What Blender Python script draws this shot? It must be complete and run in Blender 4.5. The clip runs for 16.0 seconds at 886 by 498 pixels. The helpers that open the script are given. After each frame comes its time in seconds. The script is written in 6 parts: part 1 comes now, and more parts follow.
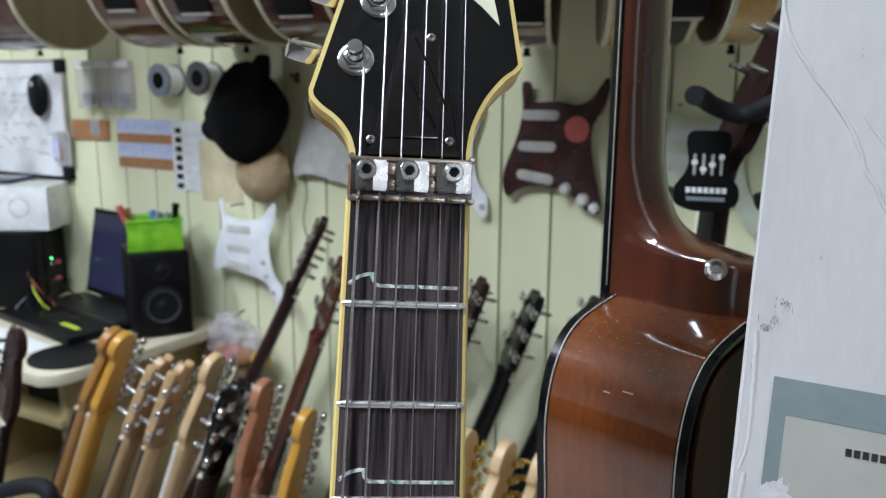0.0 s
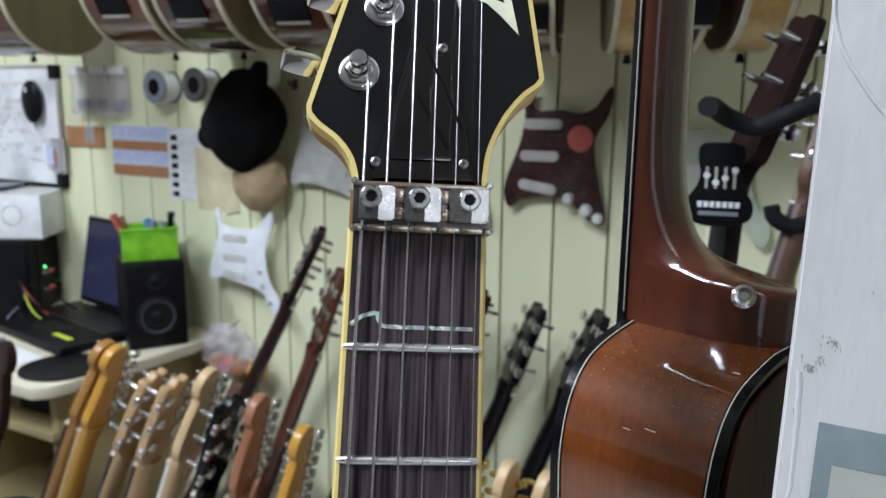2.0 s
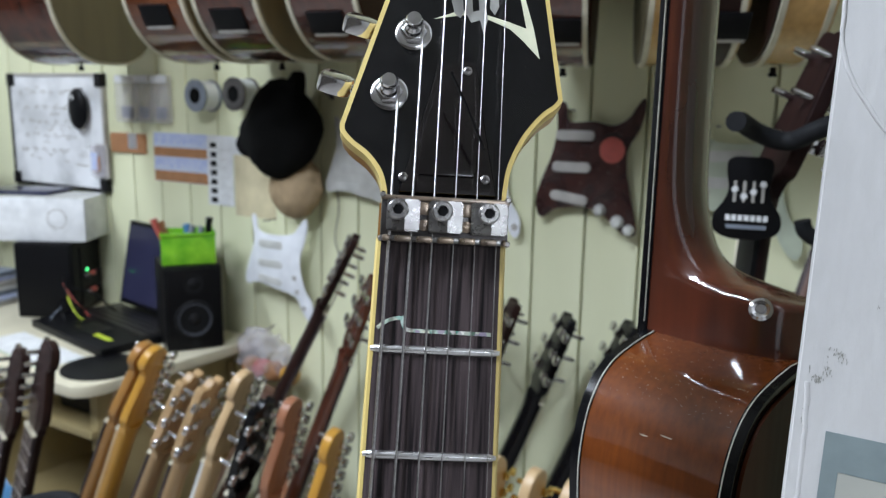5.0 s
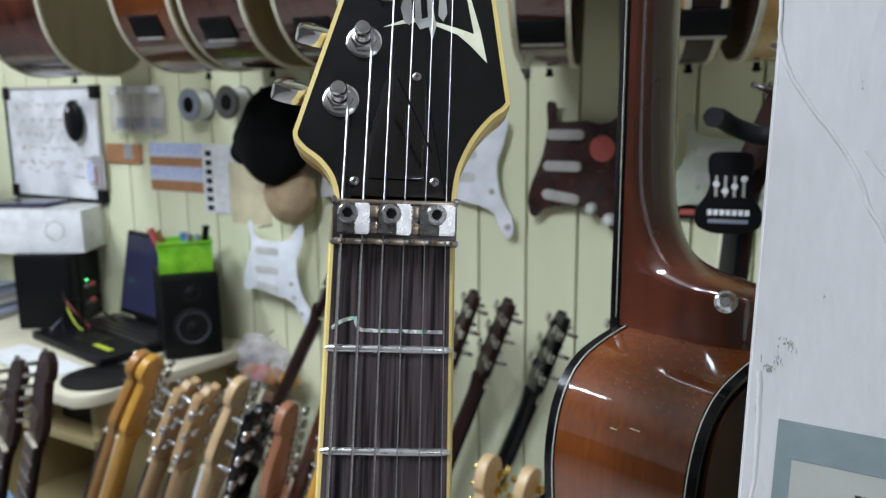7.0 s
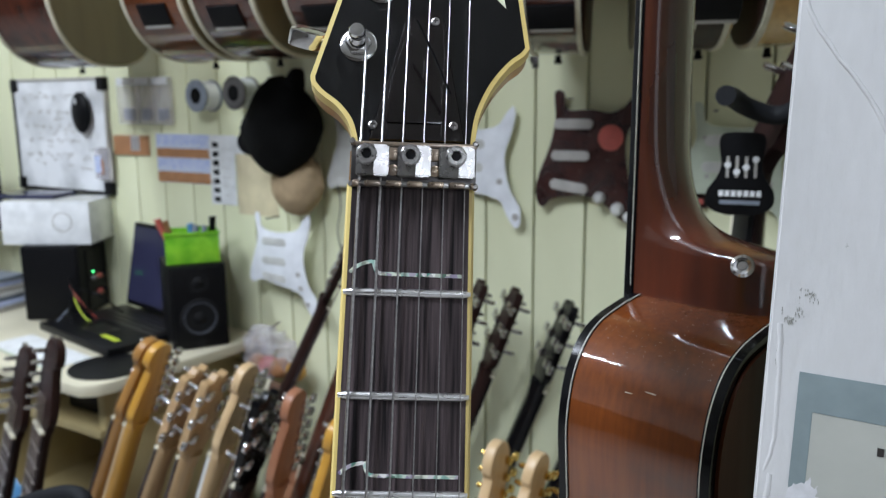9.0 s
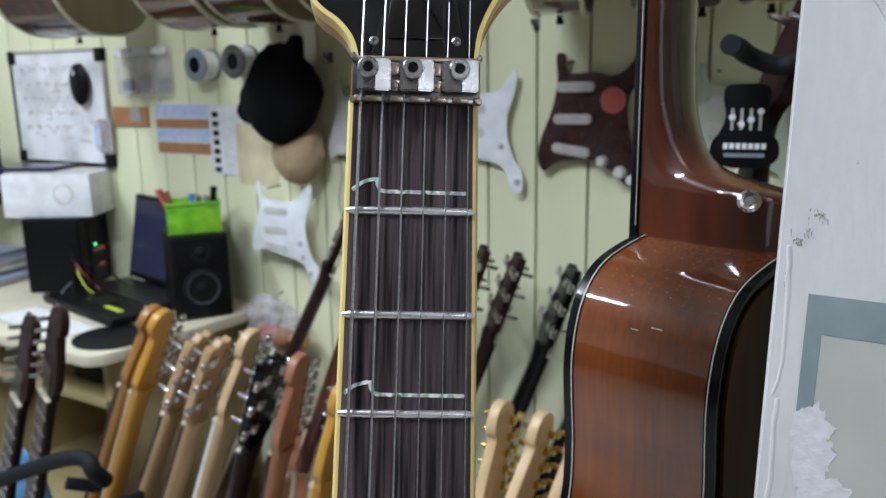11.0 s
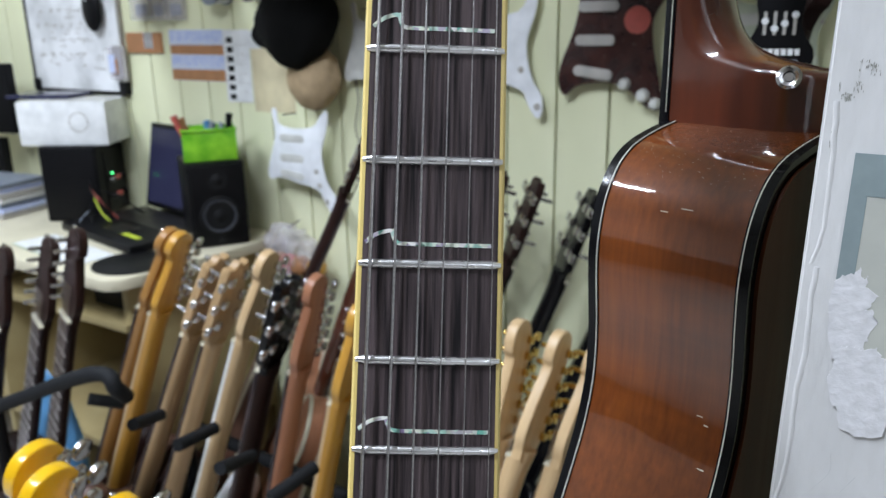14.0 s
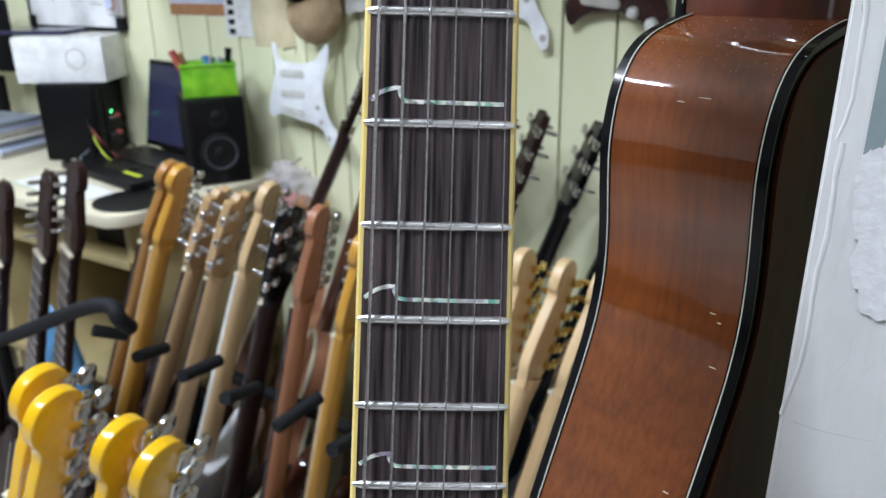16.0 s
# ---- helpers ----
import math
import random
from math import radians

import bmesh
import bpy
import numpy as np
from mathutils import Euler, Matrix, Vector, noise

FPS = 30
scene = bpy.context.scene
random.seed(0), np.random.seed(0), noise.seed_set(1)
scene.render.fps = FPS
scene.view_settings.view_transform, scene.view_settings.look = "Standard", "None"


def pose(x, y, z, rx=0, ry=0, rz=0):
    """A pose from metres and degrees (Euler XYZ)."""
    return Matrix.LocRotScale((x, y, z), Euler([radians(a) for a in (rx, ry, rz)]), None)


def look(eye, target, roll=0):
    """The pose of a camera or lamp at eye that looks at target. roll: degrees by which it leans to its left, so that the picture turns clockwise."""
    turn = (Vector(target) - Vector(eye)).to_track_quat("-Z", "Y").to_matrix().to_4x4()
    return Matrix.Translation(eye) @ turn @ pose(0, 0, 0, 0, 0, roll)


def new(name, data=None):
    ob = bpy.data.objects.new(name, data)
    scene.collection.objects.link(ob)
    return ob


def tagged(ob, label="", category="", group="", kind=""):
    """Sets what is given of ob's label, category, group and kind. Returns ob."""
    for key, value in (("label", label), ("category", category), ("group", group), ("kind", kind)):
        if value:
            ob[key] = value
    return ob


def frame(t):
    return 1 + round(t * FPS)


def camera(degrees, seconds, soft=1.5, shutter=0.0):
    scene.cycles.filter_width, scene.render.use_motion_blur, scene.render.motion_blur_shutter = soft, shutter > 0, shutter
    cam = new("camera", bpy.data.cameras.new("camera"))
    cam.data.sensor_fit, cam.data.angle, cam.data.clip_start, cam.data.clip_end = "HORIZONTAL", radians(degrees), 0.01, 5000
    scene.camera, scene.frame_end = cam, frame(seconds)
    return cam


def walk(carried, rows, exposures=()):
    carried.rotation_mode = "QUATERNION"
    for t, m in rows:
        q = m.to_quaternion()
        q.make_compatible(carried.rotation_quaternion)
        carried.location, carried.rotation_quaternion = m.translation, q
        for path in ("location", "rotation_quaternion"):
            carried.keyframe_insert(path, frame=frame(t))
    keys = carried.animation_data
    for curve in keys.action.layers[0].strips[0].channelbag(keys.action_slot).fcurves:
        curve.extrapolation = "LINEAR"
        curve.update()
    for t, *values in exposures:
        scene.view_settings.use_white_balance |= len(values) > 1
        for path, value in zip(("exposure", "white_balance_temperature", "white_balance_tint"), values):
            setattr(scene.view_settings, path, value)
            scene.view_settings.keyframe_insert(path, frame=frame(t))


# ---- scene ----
cam = camera(58.5, 16.0, soft=1.25)
PATH = [
    (0, (-0.001, 0.003, 1.443), (-0.001, 1.961, 1.035), 0.4),
    (0.5, (-0.004, 0.016, 1.446), (0.003, 1.976, 1.051), 0.5),
    (1, (-0.006, 0.033, 1.447), (0.001, 1.993, 1.052), 0.4),
    (1.5, (-0.006, 0.04, 1.444), (-0.001, 2.001, 1.05), 0.5),
    (2, (-0.006, 0.034, 1.446), (0.0, 1.995, 1.053), 0.6),
    (2.5, (-0.003, 0.027, 1.447), (0.002, 1.988, 1.055), 0.7),
    (3, (0.0, 0.023, 1.447), (0.004, 1.984, 1.056), 0.7),
    (3.5, (-0.001, 0.015, 1.445), (-0.031, 1.976, 1.056), 1.3),
    (4, (-0.003, 0.017, 1.449), (-0.068, 1.98, 1.071), 2.1),
    (6.3, (0.008, 0.016, 1.451), (-0.079, 1.979, 1.082), -0.5),
    (6.5, (0.014, 0.012, 1.453), (-0.072, 1.976, 1.085), -0.5),
    (7, (0.016, 0.01, 1.451), (-0.071, 1.974, 1.083), -0.5),
    (7.5, (0.013, 0.006, 1.451), (-0.08, 1.97, 1.084), -0.4),
    (8, (0.013, 0.007, 1.448), (-0.082, 1.971, 1.081), -0.3),
    (8.5, (0.012, 0.009, 1.439), (-0.085, 1.973, 1.071), -0.3),
    (11, (0.01, 0.009, 1.412), (-0.094, 1.96, 0.984), -1.0),
    (11.5, (0.011, 0.013, 1.403), (-0.096, 1.954, 0.936), -0.9),
    (12, (0.009, 0.012, 1.4), (-0.115, 1.946, 0.907), -1.1),
    (12.5, (0.008, 0.011, 1.396), (-0.128, 1.942, 0.892), -1.2),
    (13, (0.007, 0.012, 1.392), (-0.133, 1.937, 0.869), -1.3),
    (13.5, (0.006, 0.013, 1.388), (-0.136, 1.934, 0.848), -1.0),
    (14, (0.006, 0.014, 1.379), (-0.138, 1.926, 0.81), -1.0),
    (14.5, (0.005, 0.013, 1.373), (-0.139, 1.917, 0.779), -1.1),
    (15, (0.004, 0.014, 1.365), (-0.142, 1.906, 0.733), -1.1),
    (15.5, (0.004, 0.015, 1.357), (-0.143, 1.897, 0.697), -1.1),
    (16, (0.003, 0.017, 1.35), (-0.146, 1.888, 0.66), -1.1),
]
walk(cam, [(t, look(eye, target, roll)) for t, eye, target, roll in PATH],
     exposures=((0, 0.20), (8.5, 0.15), (11, 0.16), (13.5, 0.29), (16, 0.43)))
cam.data.dof.use_dof, cam.data.dof.focus_distance, cam.data.dof.aperture_fstop = True, 0.30, 17.0

# ---------------------------------------------------------------- frames of reference
FLOOR, CEIL = 0.10, 2.75
ANG = 27.9
WALL = pose(0, 1.61, 0, 0, 0, -ANG)          # back wall: x along it, y into it, z up


def at_wall(u, o, z, rz=0.0, rx=0.0, ry=0.0):
    """A pose u metres along the back wall, o metres out from it."""
    return WALL @ pose(u, -o, z, rx, ry, rz)


# ---------------------------------------------------------------- world and lamps
world = bpy.data.worlds.new("room_dark")
scene.world = world
world.use_nodes = True
world.node_tree.nodes["Background"].inputs[0].default_value = (0.75, 0.85, 1.0, 1)
world.node_tree.nodes["Background"].inputs[1].default_value = 0.0


def area(name, m, sx, sy, watts, colour):
    d = bpy.data.lights.new(name, "AREA")
    d.shape, d.size, d.size_y, d.energy, d.color = "RECTANGLE", sx, sy, watts, colour
    ob = new(name, d)
    ob.matrix_world = m
    return ob


COOL = (0.785, 0.870, 1.0)
TUBES = [(-1.10, 1.40, 90, 35.0), (-0.02, 2.00, 53, 49.0), (3.2, 3.2, 20, 26.0)]
for u, o, turn, watts in TUBES:
    area("tube_light", at_wall(u, o, CEIL - 0.075, turn), 1.2, 0.05, watts, COOL)


# ---------------------------------------------------------------- materials
def mat(name, colour, rough=0.5, metal=0.0, colour2=None, scale=8.0, stretch=(1, 1, 1), detail=6.0, bump=0.0,
        fine=0.0, coat=0.0, coat_rough=0.06, alpha=1.0, spec=0.5, rvar=0.12, vary=0.0, contrast=(0.35, 0.65), trans=0.0, emit=0.0):
    m = bpy.data.materials.new(name)
    m.use_nodes = True
    nt = m.node_tree
    n, l = nt.nodes, nt.links
    b = n["Principled BSDF"]
    b.inputs["Metallic"].default_value = metal
    b.inputs["Coat Weight"].default_value = coat
    b.inputs["Coat Roughness"].default_value = coat_rough
    b.inputs["Alpha"].default_value = alpha
    b.inputs["Specular IOR Level"].default_value = spec
    b.inputs["Transmission Weight"].default_value = trans
    tc = n.new("ShaderNodeTexCoord")
    mp = n.new("ShaderNodeMapping")
    mp.inputs["Scale"].default_value = stretch
    l.new(tc.outputs["Object"], mp.inputs[0])
    tex = n.new("ShaderNodeTexNoise")
    tex.inputs["Scale"].default_value, tex.inputs["Detail"].default_value = scale, detail
    l.new(mp.outputs[0], tex.inputs[0])
    ramp = n.new("ShaderNodeValToRGB")
    ramp.color_ramp.elements[0].position, ramp.color_ramp.elements[1].position = contrast
    c2 = colour2 or tuple(c * 0.82 for c in colour)
    ramp.color_ramp.elements[0].color, ramp.color_ramp.elements[1].color = (*c2, 1), (*colour, 1)
    l.new(tex.outputs[0], ramp.inputs[0])
    out = ramp.outputs[0]
    if vary:
        info = n.new("ShaderNodeObjectInfo")
        hsv = n.new("ShaderNodeHueSaturation")
        mr = n.new("ShaderNodeMapRange")
        mr.inputs[3].default_value, mr.inputs[4].default_value = 1 - vary, 1 + vary
        l.new(info.outputs["Random"], mr.inputs[0])
        l.new(mr.outputs[0], hsv.inputs["Value"])
        l.new(out, hsv.inputs["Color"])
        out = hsv.outputs[0]
    l.new(out, b.inputs["Base Color"])
    tex2 = n.new("ShaderNodeTexNoise")
    tex2.inputs["Scale"].default_value = scale * 5
    l.new(mp.outputs[0], tex2.inputs[0])
    mr2 = n.new("ShaderNodeMapRange")
    mr2.inputs[3].default_value, mr2.inputs[4].default_value = max(0.02, rough - rvar * rough), min(1, rough + rvar)
    l.new(tex2.outputs[0], mr2.inputs[0])
    l.new(mr2.outputs[0], b.inputs["Roughness"])
    if bump:
        bp = n.new("ShaderNodeBump")
        bp.inputs["Strength"].default_value, bp.inputs["Distance"].default_value = bump, 0.002
        l.new((tex2 if fine else tex).outputs[0], bp.inputs["Height"])
        l.new(bp.outputs[0], b.inputs["Normal"])
    if emit:
        b.inputs["Emission Color"].default_value = (*colour, 1)
        b.inputs["Emission Strength"].default_value = emit
    return m


M = {}
M["plank"] = mat("pale_green_panel_paint", (0.81, 0.82, 0.585), 0.45, colour2=(0.73, 0.74, 0.49), scale=3, stretch=(1, 1, 0.35), bump=0.1, vary=0.03)
M["groove"] = mat("panel_groove", (0.52, 0.53, 0.33), 0.7)
M["dim_wall"] = mat("brown_shop_wall", (0.13, 0.115, 0.10), 0.6, scale=2, bump=0.08)
M["white_wall"] = mat("white_wall_paint", (0.74, 0.74, 0.72), 0.7, scale=2, bump=0.08)
M["floor"] = mat("pale_floor_tile", (0.48, 0.46, 0.43), 0.30, colour2=(0.40, 0.385, 0.36), scale=4)
M["column"] = mat("white_gloss_paint", (0.62, 0.614, 0.612), 0.42, colour2=(0.575, 0.568, 0.562), scale=260, stretch=(1, 1, 0.3), bump=0.22, contrast=(0.2, 0.8))
M["rosewood"] = mat("dark_rosewood", (0.088, 0.066, 0.068), 0.46, colour2=(0.010, 0.008, 0.009), scale=620, stretch=(1, 1, 0.03), bump=0.3, contrast=(0.36, 0.62), spec=0.18)
M["cream"] = mat("aged_cream_binding", (0.70, 0.55, 0.20), 0.35, colour2=(0.62, 0.46, 0.15), scale=60, stretch=(1, 1, 0.1))
M["black_gloss"] = mat("black_lacquer", (0.003, 0.003, 0.004), 0.07, coat=0.0, spec=0.32, scale=30, rvar=0.3)
M["black_matte"] = mat("black_plastic", (0.006, 0.006, 0.007), 0.36, spec=0.14, scale=80, bump=0.05, fine=1)
M["black_soft"] = mat("black_foam", (0.008, 0.009, 0.011), 0.7, spec=0.25, scale=90, bump=0.2, fine=1)
M["head_lacquer"] = mat("black_headstock_lacquer", (0.003, 0.003, 0.004), 0.05, spec=0.62, scale=30, rvar=0.3)
M["binding_black"] = mat("black_binding_lacquer", (0.004, 0.004, 0.004), 0.10, spec=0.22, scale=60)
M["cover"] = mat("black_cover_plastic", (0.008, 0.006, 0.006), 0.10, spec=0.55, scale=200, stretch=(1, 1, 0.05))
M["chrome"] = mat("chrome", (0.74, 0.73, 0.74), 0.09, 1.0, colour2=(0.60, 0.59, 0.60), scale=60)
M["fret"] = mat("nickel_fret_wire", (0.93, 0.92, 0.93), 0.24, 1.0, colour2=(0.78, 0.77, 0.78), scale=150, stretch=(0.2, 1, 1))
M["nickel"] = mat("dark_nickel", (0.46, 0.45, 0.44), 0.24, 1.0, colour2=(0.34, 0.32, 0.32), scale=90)
M["brass"] = mat("worn_nickel_brass", (0.60, 0.47, 0.36), 0.25, 1.0, colour2=(0.4, 0.33, 0.28), scale=120)
M["screw"] = mat("dark_steel", (0.16, 0.15, 0.15), 0.3, 1.0, scale=100)
M["string"] = mat("steel_string", (0.62, 0.60, 0.60), 0.32, 1.0, colour2=(0.44, 0.42, 0.42), scale=600, stretch=(0.2, 0.2, 2))
M["silver_ink"] = mat("silver_grey_print", (0.36, 0.355, 0.33), 0.35, scale=100)
M["cream_ink"] = mat("cream_print", (0.78, 0.78, 0.58), 0.3, scale=100)
M["white_plastic"] = mat("white_plastic", (0.84, 0.86, 0.90), 0.32, scale=20)
M["aged_plastic"] = mat("dull_white_plastic", (0.60, 0.60, 0.57), 0.4, scale=30)
M["mint"] = mat("mint_green_plastic", (0.52, 0.58, 0.46), 0.35, scale=20)
M["tortoise"] = mat("tortoiseshell_plastic", (0.050, 0.017, 0.014), 0.2, colour2=(0.024, 0.009, 0.009), scale=28, coat=0.3)
M["grey_plastic"] = mat("warm_grey_plastic", (0.44, 0.42, 0.39), 0.4, scale=30)
M["red_sticker"] = mat("faded_red_sticker", (0.50, 0.10, 0.08), 0.5, colour2=(0.42, 0.09, 0.07), scale=60)
M["paper"] = mat("white_paper", (0.78, 0.79, 0.80), 0.7, scale=30)
M["board"] = mat("smeared_whiteboard", (0.80, 0.81, 0.83), 0.35, colour2=(0.52, 0.53, 0.54), scale=7, detail=9, contrast=(0.38, 0.56))
M["black_fabric"] = mat("black_felt", (0.006, 0.006, 0.006), 0.95, scale=150, bump=0.3, fine=1, spec=0.1)
M["tan"] = mat("tan_fabric", (0.40, 0.29, 0.17), 0.85, scale=60, bump=0.2)
M["acoustic"] = mat("reddish_brown_mahogany", (0.155, 0.040, 0.0055), 0.36, colour2=(0.098, 0.022, 0.0035), scale=300, stretch=(1, 1, 0.05), detail=5, coat=1.0, coat_rough=0.06, contrast=(0.25, 0.75), rvar=0.3, bump=0.05, spec=0.1)
M["acoustic_neck"] = mat("dark_red_mahogany", (0.088, 0.020, 0.008), 0.35, spec=0.15, coat_rough=0.08, colour2=(0.042, 0.010, 0.005), scale=40, stretch=(1, 1, 0.08), coat=1.0)
# dark brown wood, its colour lowered further to hold the back's shade
M["acoustic_back"] = mat("shaded_mahogany_back", (0.036, 0.011, 0.004), 0.40, colour2=(0.016, 0.005, 0.002), scale=30, stretch=(1, 1, 0.1), spec=0.06)
M["spruce"] = mat("amber_spruce", (0.60, 0.36, 0.13), 0.18, scale=120, stretch=(1, 1, 0.04), coat=0.4)
M["ivory"] = mat("ivory_binding", (0.66, 0.62, 0.48), 0.3, scale=40)
M["purfling"] = mat("thin_ivory_line", (0.50, 0.48, 0.40), 0.3, scale=40)
M["maple"] = mat("pale_maple", (0.68, 0.49, 0.28), 0.35, colour2=(0.56, 0.38, 0.20), scale=60, stretch=(1, 1, 0.08))
M["maple2"] = mat("natural_maple", (0.50, 0.335, 0.175), 0.35, colour2=(0.38, 0.245, 0.12), scale=60, stretch=(1, 1, 0.08))
M["amber"] = mat("amber_tinted_maple", (0.62, 0.33, 0.055), 0.28, colour2=(0.50, 0.25, 0.04), scale=60, stretch=(1, 1, 0.08), coat=0.3)
M["amber_dark"] = mat("brown_amber_maple", (0.42, 0.21, 0.06), 0.3, colour2=(0.32, 0.155, 0.04), scale=60, stretch=(1, 1, 0.08), coat=0.3)
M["yellow"] = mat("bright_yellow_lacquer", (0.80, 0.47, 0.012), 0.14, colour2=(0.74, 0.42, 0.01), scale=40, coat=0.6)
M["redwood"] = mat("reddish_maple_neck", (0.40, 0.18, 0.10), 0.35, colour2=(0.31, 0.13, 0.07), scale=60, stretch=(1, 1, 0.08))
M["dark_wood"] = mat("dark_brown_wood", (0.026, 0.011, 0.009), 0.38, spec=0.2, colour2=(0.014, 0.006, 0.005), scale=60, stretch=(1, 1, 0.1))
M["ebony"] = mat("dark_red_brown_wood", (0.020, 0.008, 0.007), 0.5, colour2=(0.012, 0.005, 0.005), spec=0.12, scale=60, stretch=(1, 1, 0.1))
M["walnut"] = mat("brown_walnut", (0.13, 0.062, 0.04), 0.35, colour2=(0.08, 0.038, 0.026), scale=60, stretch=(1, 1, 0.1))
M["green_clear"] = mat("lime_green_plastic", (0.28, 0.66, 0.04), 0.18, colour2=(0.13, 0.44, 0.02), scale=22, coat=0.3)
M["table"] = mat("cream_laminate", (0.66, 0.61, 0.46), 0.4, scale=6)
M["carcass"] = mat("yellowed_wood_carcass", (0.42, 0.34, 0.17), 0.5, colour2=(0.36, 0.28, 0.13), scale=8)
M["screen"] = mat("dark_screen", (0.034, 0.035, 0.075), 0.12, scale=5)
M["cone"] = mat("dark_grey_cone", (0.008, 0.008, 0.009), 0.7, spec=0.2, scale=60)
M["clear"] = mat("clear_plastic", (0.80, 0.82, 0.84), 0.25, trans=0.75, scale=40, bump=0.4)
M["film"] = mat("thin_clear_film", (0.76, 0.72, 0.78), 0.22, alpha=0.30, scale=40, bump=0.5)
M["beige"] = mat("pale_beige_paper", (0.66, 0.58, 0.38), 0.7, scale=20)
M["orange"] = mat("orange_brown_card", (0.42, 0.20, 0.09), 0.6, scale=40)
M["chart_blue"] = mat("pale_blue_print", (0.40, 0.47, 0.72), 0.6, colour2=(0.55, 0.60, 0.76), scale=60)
M["white_edge"] = mat("white_edged_board", (0.80, 0.80, 0.78), 0.4, scale=40)
M["blue"] = mat("sky_blue_plastic", (0.13, 0.36, 0.66), 0.4, scale=20)
M["yellow_tag"] = mat("yellow_green_tape", (0.55, 0.66, 0.05), 0.5, scale=20)
M["tape_grey"] = mat("blue_grey_spool", (0.22, 0.25, 0.30), 0.4, scale=40)
M["ring_grey"] = mat("dark_blue_grey_ring", (0.055, 0.060, 0.075), 0.4, scale=40)
M["scuff"] = mat("grey_scuff", (0.32, 0.32, 0.29), 0.8, scale=200)
M["torn"] = mat("rough_white_paper_fibre", (0.645, 0.637, 0.655), 0.8, colour2=(0.56, 0.555, 0.565), scale=200, bump=0.28)
M["faint_mark"] = mat("faint_grey_mark", (0.46, 0.46, 0.46), 0.7, scale=200)
M["paper_grey"] = mat("grey_green_poster_ink", (0.235, 0.29, 0.30), 0.55, scale=60)
M["paper_beige"] = mat("faded_poster_paper", (0.45, 0.455, 0.41), 0.6, colour2=(0.41, 0.415, 0.375), scale=40)
M["led"] = mat("green_led", (0.1, 1.0, 0.3), 0.5, emit=3.0)
M["tube"] = mat("lit_tube", (0.9, 0.96, 1.0), 0.5, emit=6.0)
M["gold"] = mat("gold_plate", (0.75, 0.52, 0.16), 0.2, 1.0, scale=50)
M["olive"] = mat("matte_back_wood", (0.125, 0.103, 0.055), 0.4, colour2=(0.095, 0.078, 0.042), scale=20, stretch=(1, 1, 0.15))


def figured(m, scale, stretch, low, high):
    """Broad cloudy figure over a wood's fine grain."""
    nt = m.node_tree
    n, l = nt.nodes, nt.links
    b = n["Principled BSDF"]
    src = b.inputs["Base Color"].links[0].from_socket
    tc, mp = n.new("ShaderNodeTexCoord"), n.new("ShaderNodeMapping")
    mp.inputs["Scale"].default_value = stretch
    tx, mr, mx = n.new("ShaderNodeTexNoise"), n.new("ShaderNodeMapRange"), n.new("ShaderNodeVectorMath")
    tx.inputs["Scale"].default_value, tx.inputs["Detail"].default_value = scale, 5
    mr.inputs[1].default_value, mr.inputs[2].default_value = 0.36, 0.64
    mr.inputs[3].default_value, mr.inputs[4].default_value = low, high
    mx.operation = "MULTIPLY"
    l.new(tc.outputs["Object"], mp.inputs[0])
    l.new(mp.outputs[0], tx.inputs[0])
    l.new(tx.outputs[0], mr.inputs[0])
    l.new(src, mx.inputs[0])
    l.new(mr.outputs[0], mx.inputs[1])
    l.new(mx.outputs[0], b.inputs["Base Color"])


figured(M["acoustic"], 9, (1, 1, 0.4), 0.72, 1.18)
figured(M["acoustic"], 46, (0.22, 1, 1.6), 0.88, 1.10)
figured(M["rosewood"], 130, (1, 1, 0.02), 0.72, 1.14)
figured(M["column"], 14, (1, 1, 0.5), 0.90, 1.03)
figured(M["plank"], 2.5, (1, 1, 0.5), 0.93, 1.03)
figured(M["acoustic_neck"], 24, (1, 1, 0.5), 0.65, 1.2)


def lacquer(m, ior, scale, strength):
    """A thick clear coat with the slow waves of old lacquer."""
    nt = m.node_tree
    n, l = nt.nodes, nt.links
    b = n["Principled BSDF"]
    b.inputs["Coat IOR"].default_value = ior
    tc, tx, bp = n.new("ShaderNodeTexCoord"), n.new("ShaderNodeTexNoise"), n.new("ShaderNodeBump")
    tx.inputs["Scale"].default_value, tx.inputs["Detail"].default_value = scale, 3
    bp.inputs["Strength"].default_value, bp.inputs["Distance"].default_value = strength, 0.002
    l.new(tc.outputs["Object"], tx.inputs[0])
    l.new(tx.outputs[0], bp.inputs["Height"])
    l.new(bp.outputs[0], b.inputs["Coat Normal"])


lacquer(M["acoustic"], 1.8, 22, 0.26)
lacquer(M["acoustic_neck"], 1.8, 26, 0.22)


